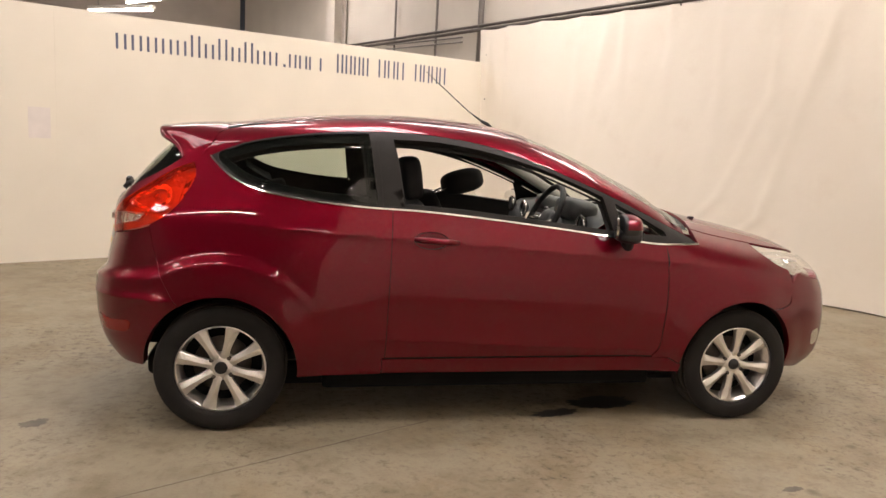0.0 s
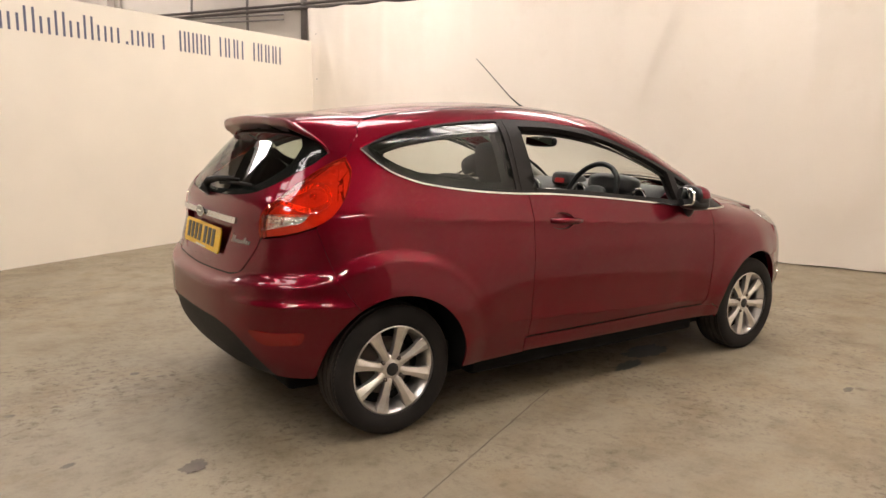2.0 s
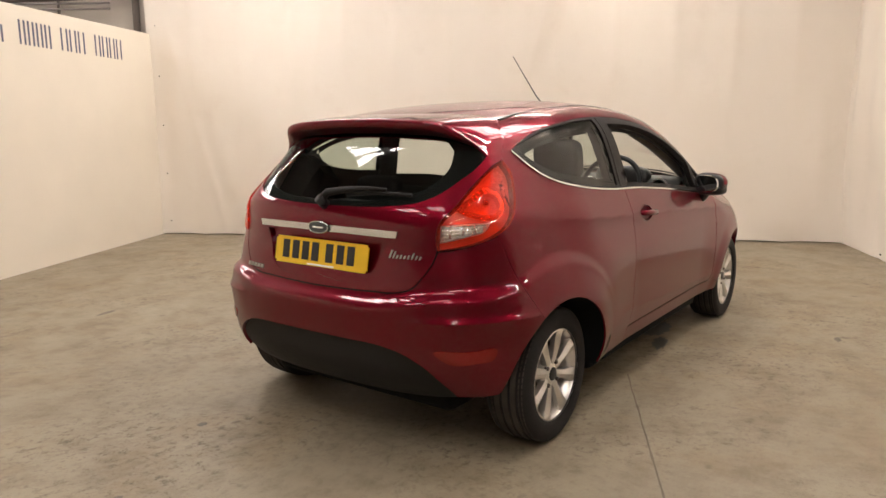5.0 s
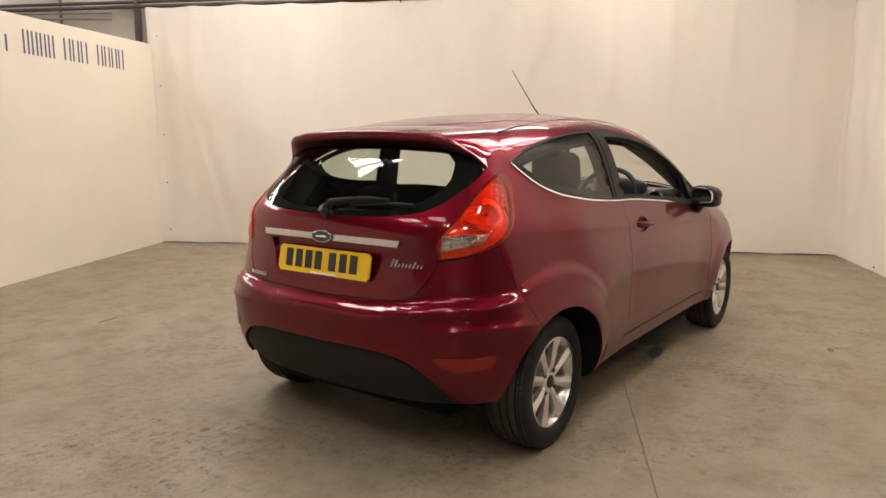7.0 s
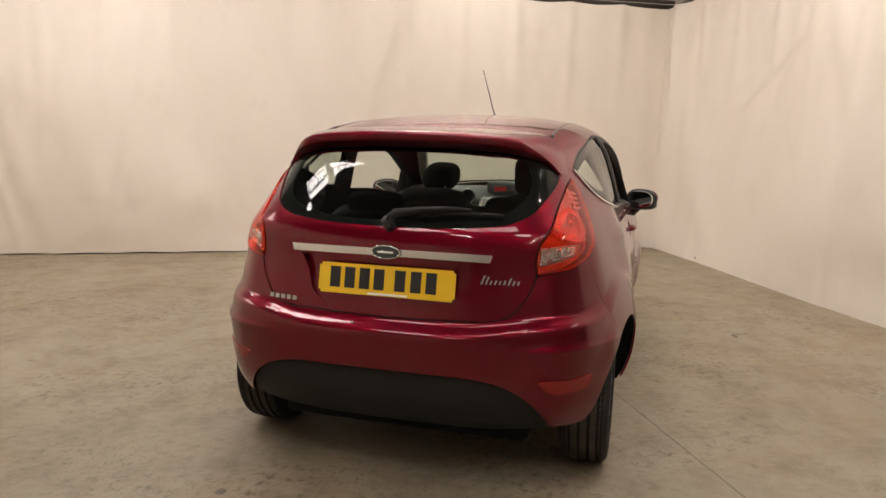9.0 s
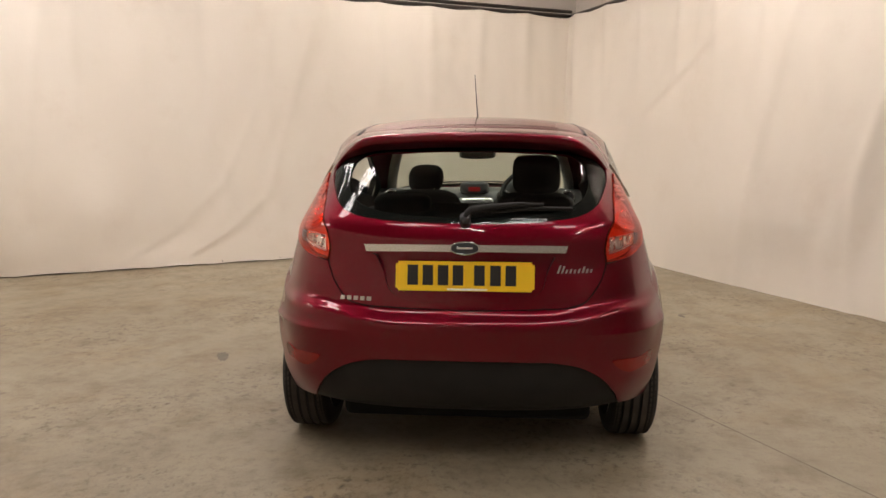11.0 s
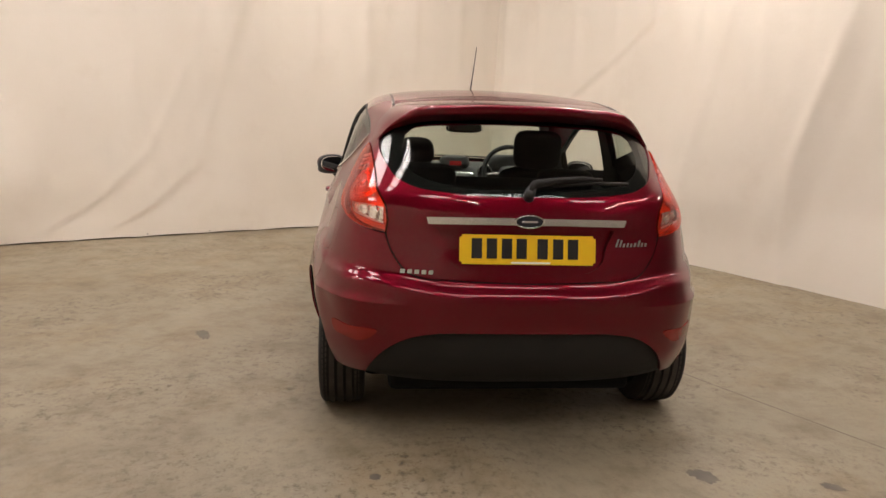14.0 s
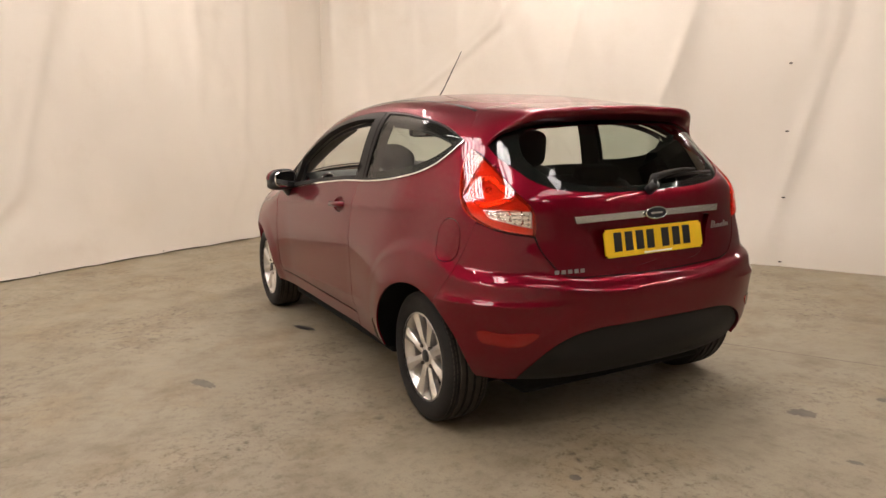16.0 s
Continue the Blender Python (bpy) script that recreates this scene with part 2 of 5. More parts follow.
M_STAIN = plain("brown_stain", (0.105, 0.083, 0.062), 0.6, vary=0.3, size=400)
M_JOINT = plain("joint_filler", (0.140, 0.112, 0.082), 0.8, grain=0.4, size=120, vary=0.3)
M_SKY = glow("skylight_sheet", (1.0, 0.915, 0.89), SKYLIGHT)
# same sheet with its glow lowered, to weaken its reflection in the car
M_SKY_DIM = glow("dim_skylight_sheet", (1.0, 0.915, 0.89), SKYLIGHT * 0.45)
M_TUBE = glow("fluorescent_tube", LIGHT, TUBE)
M_FITTING = plain("white_fitting", (0.7, 0.68, 0.62), 0.5)


# ---------------------------------------------------------------- the car's form
def spline(*pts):
    """A smooth monotone curve through (x, y) pairs."""
    px = np.array([p[0] for p in pts], float)
    py = np.array([p[1] for p in pts], float)
    h = np.diff(px)
    d = np.diff(py) / h
    m = np.zeros(len(px))
    m[0], m[-1] = d[0], d[-1]
    for i in range(1, len(px) - 1):
        if d[i - 1] * d[i] > 0:
            w1, w2 = 2 * h[i] + h[i - 1], h[i] + 2 * h[i - 1]
            m[i] = (w1 + w2) / (w1 / d[i - 1] + w2 / d[i])

    def f(x):
        x = np.clip(np.asarray(x, float), px[0], px[-1])
        k = np.clip(np.searchsorted(px, x) - 1, 0, len(h) - 1)
        t = (x - px[k]) / h[k]
        return ((1 + 2 * t) * (1 - t) ** 2 * py[k] + t * (1 - t) ** 2 * h[k] * m[k]
                + t * t * (3 - 2 * t) * py[k + 1] + t * t * (t - 1) * h[k] * m[k + 1])
    return f


def smax(a, b, k):
    h = np.maximum(k - np.abs(a - b), 0) / k
    return np.maximum(a, b) + h * h * k * 0.25


def sstep(a, b, x):
    t = np.clip((x - a) / (b - a), 0, 1)
    return t * t * (3 - 2 * t)


WIDE = spline((0.1, 0.695), (0.18, 0.742), (0.27, 0.806), (0.4, 0.843), (0.55, 0.851), (0.7, 0.839), (0.8, 0.816), (0.87, 0.794), (0.95, 0.766), (1.02, 0.736),
              (1.15, 0.689), (1.28, 0.636), (1.38, 0.589), (1.46, 0.538), (1.55, 0.459))
TAPER = spline((-0.7, 0.243), (-0.5, 0.152), (-0.35, 0.103), (-0.2, 0.052), (0.0, 0.018), (0.3, -0.015), (1.2, -0.019), (2.2, -0.018), (2.5, -0.006), (2.75, 0.057),
               (2.95, 0.126), (3.1, 0.171), (3.3, 0.284))
CABIN = spline((-0.4, 0.079), (-0.15, 0.039), (0.2, 0.016), (0.7, -0.014), (1.1, -0.038))
TOP = spline((-0.6, 1.207), (-0.3, 1.312), (-0.1, 1.349), (0.15, 1.390), (0.5, 1.428), (0.85, 1.444), (1.10, 1.436), (1.25, 1.423), (1.38, 1.403), (1.55, 1.355), (1.75, 1.284),
             (1.95, 1.196), (2.12, 1.118), (2.2, 1.066), (2.35, 1.008), (2.6, 0.955), (2.85, 0.905), (3.05, 0.852), (3.2, 0.757), (3.35, 0.612))
REAR = spline((0.1, -0.337), (0.2, -0.43), (0.28, -0.545), (0.4, -0.611), (0.52, -0.626), (0.6, -0.626), (0.624, -0.624), (0.638, -0.616), (0.648, -0.603), (0.658, -0.590), (0.672, -0.581), (0.72, -0.571),
              (0.85, -0.547), (0.92, -0.543), (0.98, -0.528), (1.05, -0.475), (1.2, -0.347), (1.35, -0.207), (1.5, -0.052))
NOSE = spline((0.1, 3.10), (0.2, 3.21), (0.3, 3.30), (0.45, 3.317), (0.6, 3.302), (0.7, 3.27), (0.8, 3.176), (0.9, 3.015))


def fold(rise, above, below):
    """A pressed edge of height one that fades upwards and downwards."""
    return np.where(rise > 0, np.exp(-np.maximum(rise, 0) / above), np.exp(np.minimum(rise, 0) / below))


def hull(x, y, z):
    """Below nought inside the car's body."""
    y = np.abs(y)
    glass = sstep(0.93, 1.3, z)
    arch = np.minimum(np.hypot(x, z - 0.29), np.hypot(x - 2.489, z - 0.29))
    flare = 0.012 * (1 - sstep(0.33, 0.46, arch))
    # haunch over the rear wheel, running into the bumper's ledge
    crest = np.where(x < -0.25, 0.7064 + 0.12 * (x + 0.25), 0.285 + np.sqrt(np.maximum(0.2401 - x * x, 0)))
    over = sstep(-0.03, 0.035, z - crest)
    haunch = (0.008 * (1 - over) - (0.018 - 0.009 * sstep(-0.45, -0.2, x)) * over * (1 - sstep(0.03, 0.25, z - crest))) * (1 - sstep(0.05, 0.45, x))
    lip = 0.019 * fold(z - 0.592, 0.022, 0.06)
    door = sstep(0.30, 0.80, x) * (1 - sstep(1.80, 2.30, x))
    hollow = door * (0.036 * (1 - sstep(0.48, 0.92, z)) * (1 - 0.45 * (1 - sstep(0.22, 0.36, z))))
    shoulder = 0.010 * fold(z - (0.925 - 0.058 * x), 0.10, 0.025) * sstep(-0.05, 0.35, x) * (1 - sstep(2.2, 2.6, x))
    step = 0.008 * fold(z - (0.455 - 0.043 * x), 0.06, 0.03) * sstep(0.5, 0.75, x) * (1 - sstep(1.95, 2.2, x))
    side = y + hollow - shoulder - step - haunch - lip * (1 - sstep(-0.30, -0.15, x)) - (WIDE(z) - TAPER(x) * (1 + 0.6 * glass) - CABIN(x) * glass + flare)
    top = z - (TOP(x + 0.149 * y * y) - 0.096 * y * y - 0.198 * y ** 4)
    ledge = z - 0.04 * sstep(0.25, 0.65, y) * sstep(0.5, 0.6, z) * (1 - sstep(0.75, 0.9, z))
    rear = REAR(ledge) - lip * sstep(0.40, 0.62, y) + 0.096 * y * y + 0.511 * y ** 4 - x
    nose = x - (NOSE(z) - 0.336 * y * y - 0.484 * y ** 4)
    f = smax(side, top, 0.10)
    f = smax(f, rear, 0.10)
    return smax(f, nose, 0.12)


AX, BX, RAD = 0.15, 2.6, 0.8


def root(ox, oy, oz, dx, dy, dz, lo, hi):
    ox, oy, oz = (np.asarray(a, float) for a in (ox, oy, oz))
    a, b = np.full(ox.shape, lo, float), np.full(ox.shape, hi, float)
    for _ in range(30):
        m = (a + b) / 2
        inside = hull(ox + dx * m, oy + dy * m, oz + dz * m) < 0
        a, b = np.where(inside, m, a), np.where(inside, b, m)
    return np.stack([ox + dx * a, oy + dy * a, oz + dz * a], -1)


def on_side(p):
    """Points of the right-hand flank from (s, z): s is x along the doors and bends round both ends."""
    p = np.asarray(p, float)
    s, z = p[:, 0], p[:, 1]
    fi = np.where(s < AX, (s - AX) / RAD, np.where(s > BX, (s - BX) / RAD, 0))
    return root(np.clip(s, AX, BX), 0 * s, z, np.sin(fi), -np.cos(fi), 0 * s, 0.0, 1.6)


def on_top(p):
    p = np.asarray(p, float)
    x, y = p[:, 0], p[:, 1]
    return root(x, y, 0 * x + 0.5, 0 * x, 0 * x, 0 * x + 1, 0.0, 1.2)


def on_back(p):
    """From (y, z)."""
    p = np.asarray(p, float)
    y, z = p[:, 0], p[:, 1]
    return root(0 * y + 0.6, y, z, 0 * y - 1, 0 * y, 0 * y, 0.0, 1.6)


# ---------------------------------------------------------------- panels on that form
def dense(pts, step=0.015, closed=True):
    """A smooth line through (a, b) points; a third value makes a corner."""
    n = len(pts)
    q = [np.array(p[:2], float) for p in pts]
    corner = [len(p) > 2 for p in pts]
    out = []
    for i in range(n if closed else n - 1):
        j = (i + 1) % n
        a, b = q[i], q[j]
        before = q[i - 1] if (closed or i > 0) else a
        after = q[(j + 1) % n] if (closed or j < n - 1) else b
        length = np.linalg.norm(b - a)
        if length < 1e-9:
            continue

        def tangent(p0, p1, p2, flat):
            if flat:
                return b - a
            d0, d1 = np.linalg.norm(p1 - p0) + 1e-9, np.linalg.norm(p2 - p1) + 1e-9
            return ((p1 - p0) / d0 * d1 + (p2 - p1) / d1 * d0) / (d0 + d1) * length
        ta = tangent(before, a, b, corner[i])
        tb = tangent(a, b, after, corner[j])
        for t in np.arange(max(1, int(math.ceil(length / step)))) / max(1, int(math.ceil(length / step))):
            h0, h1, h2, h3 = 2 * t ** 3 - 3 * t * t + 1, t ** 3 - 2 * t * t + t, 3 * t * t - 2 * t ** 3, t ** 3 - t * t
            out.append(h0 * a + h1 * ta + h2 * b + h3 * tb)
    if not closed:
        out.append(q[-1])
    return np.array(out)


def shift_line(line, d, closed=True):
    """The line moved sideways by d (to its left)."""
    prev, nxt = np.roll(line, 1, 0), np.roll(line, -1, 0)
    if not closed:
        prev[0], nxt[-1] = line[0], line[-1]
    t = nxt - prev
    t /= np.linalg.norm(t, axis=1)[:, None] + 1e-12
    return line + d * np.stack([-t[:, 1], t[:, 0]], 1)


def inset(loop, d):
    x, y = loop[:, 0], loop[:, 1]
    turn = np.sum(x * np.roll(y, -1) - y * np.roll(x, -1))
    return shift_line(loop, d if turn > 0 else -d)


def within(points, loops):
    ok = np.zeros(len(points), bool)
    px, py = points[:, 0], points[:, 1]
    for loop in loops:
        a, b = loop, np.roll(loop, -1, 0)
        for (x0, y0), (x1, y1) in zip(a, b):
            if y0 != y1:
                hit = ((y0 > py) != (y1 > py)) & (px < (x1 - x0) * (py - y0) / (y1 - y0) + x0)
                ok ^= hit
    return ok


def mesh_2d(loops, h):
    """Triangles that fill the loops (holes by the even-odd rule)."""
    edge, links = [], []
    for loop in loops:
        k = len(edge)
        edge += [tuple(p) for p in loop]
        links += [(k + i, k + (i + 1) % len(loop)) for i in range(len(loop))]
    e = np.array(edge)
    lo, hi = e.min(0), e.max(0)
    gx, gy = np.meshgrid(np.arange(lo[0] + h / 2, hi[0], h), np.arange(lo[1] + h / 2, hi[1], h))
    g = np.stack([gx.ravel(), gy.ravel()], 1)
    g = g[within(g, loops)]
    if len(g):
        near = np.full(len(g), 9.0)
        for k in range(0, len(e), 200):
            near = np.minimum(near, np.sqrt(((g[:, None] - e[None, k:k + 200]) ** 2).sum(2)).min(1))
        g = g[near > 0.45 * h]
    from_all = [Vector(p) for p in edge] + [Vector(p) for p in g]
    v, _, f = geometry.delaunay_2d_cdt(from_all, links, [], 0, 1e-6)[:3]
    v = np.array([tuple(p) for p in v])
    f = np.array([tuple(t) for t in f if len(t) == 3])
    f = f[within(v[f].mean(1), loops)]
    return v, f


def slope(p):
    """The outward direction of the body's surface."""
    e = 0.004
    g = np.stack([hull(p[:, 0] + e, p[:, 1], p[:, 2]) - hull(p[:, 0] - e, p[:, 1], p[:, 2]),
                  hull(p[:, 0], p[:, 1] + e, p[:, 2]) - hull(p[:, 0], p[:, 1] - e, p[:, 2]),
                  hull(p[:, 0], p[:, 1], p[:, 2] + e) - hull(p[:, 0], p[:, 1], p[:, 2] - e)], 1)
    return g / (np.linalg.norm(g, axis=1)[:, None] + 1e-12)


def part(name, data, material, parent=None, label="", kind=""):
    """One mesh object under a thing or a part. data: a bmesh or a mesh."""
    if isinstance(data, bmesh.types.BMesh):
        me = bpy.data.meshes.new(name)
        data.to_mesh(me)
        data.free()
    else:
        me = data
    if material is not None and not me.materials:
        me.materials.append(material)
    ob = new(name, me)
    ob.parent = parent
    return tagged(ob, label=label, kind=kind)


def panel(name, loops, fn, material, parent, h=0.03, lift=0.0, depth=0.012, flip=False, label="", gap=0.0):
    """A sheet on the car's body: outlines in the plane of fn, holes after the first."""
    loops = [inset(loop, gap if i == 0 else -gap) if gap else loop for i, loop in enumerate(loops)]
    v, f = mesh_2d(loops, h)
    p = fn(v)
    n = slope(p)
    p = p + lift * n
    a, b, c = p[f[:, 0]], p[f[:, 1]], p[f[:, 2]]
    wrong = (np.cross(b - a, c - a) * n[f[:, 0]]).sum(1) < 0
    f[wrong] = f[wrong][:, ::-1]
    count = {}
    for t in f:
        for i in range(3):
            e = (t[i], t[(i + 1) % 3])
            count[e] = count.get(e, 0) + 1
    rim = [e for e in count if (e[1], e[0]) not in count]
    used = sorted({i for e in rim for i in e})
    at = {i: len(p) + k for k, i in enumerate(used)}
    verts = np.vstack([p, p[used] - depth * n[used]]) if depth else p
    faces = [tuple(t) for t in f]
    if depth:
        faces += [(e[1], e[0], at[e[0]], at[e[1]]) for e in rim]
    nn = n.copy()
    if flip:
        verts = verts * (1, -1, 1)
        nn = nn * (1, -1, 1)
        faces = [t[::-1] for t in faces]
    me = bpy.data.meshes.new(name)
    me.from_pydata([tuple(q) for q in verts], [], [tuple(int(i) for i in t) for t in faces])
    me.polygons.foreach_set("use_smooth", [True] * len(me.polygons))
    loops_n = []
    for k, poly in enumerate(me.polygons):
        if k < len(f):
            loops_n += [tuple(nn[i]) for i in poly.vertices]
        else:
            loops_n += [tuple(poly.normal)] * 4
    me.normals_split_custom_set(loops_n)
    me.materials.append(material)
    return part(name, me, None, parent, label)


def s_of(p):
    """The flank's s of points in space."""
    x, y = p[:, 0], np.abs(p[:, 1])
    return np.where(x < AX, AX - RAD * np.arctan2(AX - x, y), np.where(x > BX, BX + RAD * np.arctan2(x - BX, y), x))


def flank(line):
    """(x, z) points of the right-hand flank as (s, z)."""
    line = np.asarray(line, float)
    x, z = line[:, 0], line[:, 1]
    p = root(x, 0 * x, z, 0 * x, 0 * x - 1, 0 * x, 0.0, 1.2)
    return np.stack([s_of(p), z], 1)


def on_rail(p):
    """From (x, half the angle over the horizon, seen from inside the cabin): the roof's edge."""
    p = np.asarray(p, float)
    x, a = p[:, 0], p[:, 1] * 2
    return root(x, 0 * x - 0.2, 0 * x + 1.0, 0 * x, -np.cos(a), np.sin(a), 0.0, 1.2)


def rail_of(p):
    return np.stack([p[:, 0], np.arctan2(p[:, 2] - 1.0, np.abs(p[:, 1]) - 0.2) / 2], 1)


def both(line):
    """A half outline of the tail, from the flank to the middle, and its mirror image."""
    line = np.asarray(line, float)
    other = line[::-1].copy()
    other[:, 0] = 2 * TAIL - other[:, 0]
    return np.vstack([line, other[1:]])


TAIL = AX - RAD * math.pi / 2
NOSE_S = BX + RAD * math.pi / 2
HUB_Z, TYRE_R = 0.285, 0.285


def arch(cx, a0, a1, r=0.328, n=40):
    """Part of a wheel arch as (s, z): angles in degrees, anticlockwise from the front."""
    a = np.radians(np.linspace(a0, a1, n))
    return flank(np.stack([cx + r * np.cos(a), HUB_Z + 0.005 + r * np.sin(a)], 1))


def tube(points, radius, segments=10, closed=False, caps=True):
    """A bmesh tube along points in space; radius may be a list."""
    bm = bmesh.new()
    pts = [Vector(p) for p in points]
    n = len(pts)
    rr = radius if isinstance(radius, (list, tuple)) else [radius] * n
    rings = []
    up = None
    for i, p in enumerate(pts):
        a = pts[i - 1] if (i > 0 or closed) else p
        b = pts[(i + 1) % n] if (i < n - 1 or closed) else p
        t = (b - a).normalized()
        if up is None:
            up = t.orthogonal().normalized()
        up = (up - t * up.dot(t)).normalized()
        w = t.cross(up)
        rings.append([bm.verts.new(p + rr[i] * (math.cos(k * 2 * math.pi / segments) * up + math.sin(k * 2 * math.pi / segments) * w))
                      for k in range(segments)])
    for i in range(n if closed else n - 1):
        r0, r1 = rings[i], rings[(i + 1) % n]
        for k in range(segments):
            bm.faces.new((r0[k], r0[(k + 1) % segments], r1[(k + 1) % segments], r1[k]))
    if caps and not closed:
        bm.faces.new(rings[0][::-1])
        bm.faces.new(rings[-1])
    for f in bm.faces:
        f.smooth = True
    bmesh.ops.recalc_face_normals(bm, faces=bm.faces)
    return bm


def lathe(profile, segments=64, closed=False):
    """A bmesh turned round the y axis from (radius, y) pairs."""
    bm = bmesh.new()
    rings = []
    for r, y in profile:
        if r < 1e-6:
            rings.append([bm.verts.new((0, y, 0))] * segments)
        else:
            rings.append([bm.verts.new((r * math.cos(2 * math.pi * k / segments), y, r * math.sin(2 * math.pi * k / segments))) for k in range(segments)])
    m = len(rings)
    for i in range(m if closed else m - 1):
        a, b = rings[i], rings[(i + 1) % m]
        for k in range(segments):
            quad = []
            for q in (a[k], a[(k + 1) % segments], b[(k + 1) % segments], b[k]):
                if q not in quad:
                    quad.append(q)
            if len(quad) > 2:
                bm.faces.new(quad).smooth = True
    bmesh.ops.recalc_face_normals(bm, faces=bm.faces)
    return bm


def block(size, at=(0, 0, 0), bevel=0.01, turn=(0, 0, 0), segments=3):
    """A box with rounded edges."""
    bm = bmesh.new()
    bmesh.ops.create_cube(bm, size=1, matrix=Matrix.Diagonal((*size, 1)))
    if bevel:
        bmesh.ops.bevel(bm, geom=bm.edges[:], offset=min(bevel, 0.49 * min(size)), segments=segments, affect="EDGES", profile=0.5)
    bm.normal_update()
    for f in bm.faces:
        f.smooth = max(abs(c) for c in f.normal) < 0.999
    bmesh.ops.transform(bm, matrix=pose(*at, *turn), verts=bm.verts)
    return bm


def cushion(size, at, turn=(0, 0, 0), power=3.5, n=20):
    """A padded form: a superellipsoid."""
    bm = bmesh.new()
    bmesh.ops.create_uvsphere(bm, u_segments=2 * n, v_segments=n, radius=1)
    for v in bm.verts:
        k = sum(abs(c) ** power for c in v.co) ** (-1 / power)
        v.co = Vector((v.co.x * k * size[0] / 2, v.co.y * k * size[1] / 2, v.co.z * k * size[2] / 2))
    bmesh.ops.transform(bm, matrix=pose(*at, *turn), verts=bm.verts)
    for f in bm.faces:
        f.smooth = True
    return bm


def joined(*bms):
    out = bmesh.new()
    for bm in bms:
        me = bpy.data.meshes.new("piece")
        bm.to_mesh(me)
        bm.free()
        out.from_mesh(me)
        bpy.data.meshes.remove(me)
    return out




# ---------------------------------------------------------------- the hall
def floor_z(x, y):
    return -0.011 * max(0.0, y - 1.0)


def slab(name, corners, thick, material, label="", category="", kind="structure"):
    """A wall from two floor points and heights, with thickness to its left."""
    (x0, y0), (x1, y1), z0, za, zb = corners
    t = Vector((x1 - x0, y1 - y0, 0)).normalized()
    n = Vector((-t.y, t.x, 0)) * thick
    low0, low1 = (z0, z0) if not isinstance(z0, tuple) else z0
    a = [Vector((x0, y0, low0)), Vector((x1, y1, low1)), Vector((x1, y1, zb)), Vector((x0, y0, za))]
    bm = bmesh.new()
    v = [bm.verts.new(p) for p in a] + [bm.verts.new(p + n) for p in a]
    for f in ((0, 1, 2, 3), (7, 6, 5, 4), (0, 4, 5, 1), (1, 5, 6, 2), (2, 6, 7, 3), (3, 7, 4, 0)):
        bm.faces.new([v[i] for i in f])
    bmesh.ops.recalc_face_normals(bm, faces=bm.faces)
    ob = part(name, bm, material)
    return tagged(ob, label, category, kind=kind)


C1, C2 = Vector((2.98, 6.45)), Vector((6.66, -1.10))
BACK = (C2 - C1).normalized()
BACK_N = Vector((BACK.y, -BACK.x))
if BACK_N.dot(Vector((-1, -1))) < 0:
    BACK_N = -BACK_N
C3 = C2 + 6.62 * Vector((-0.910, -0.414))
SIDE = (C3 - C2).normalized()
SIDE_N = Vector((-SIDE.y, SIDE.x))
if SIDE_N.dot(Vector((-1, 1))) < 0:
    SIDE_N = -SIDE_N
T1 = Vector((3.757, 2.145)).normalized()
A1 = Vector((-1.506, 3.953))
T1_N = Vector((T1.y, -T1.x))


def at_back(u, off, z):
    p = C1 + BACK * u + BACK_N * off
    return Vector((p.x, p.y, z))


def at_side(u, off, z):
    p = C2 + SIDE * u + SIDE_N * off
    return Vector((p.x, p.y, z))


def at_board(u, off, z):
    p = A1 + T1 * u + T1_N * off
    return Vector((p.x, p.y, z))


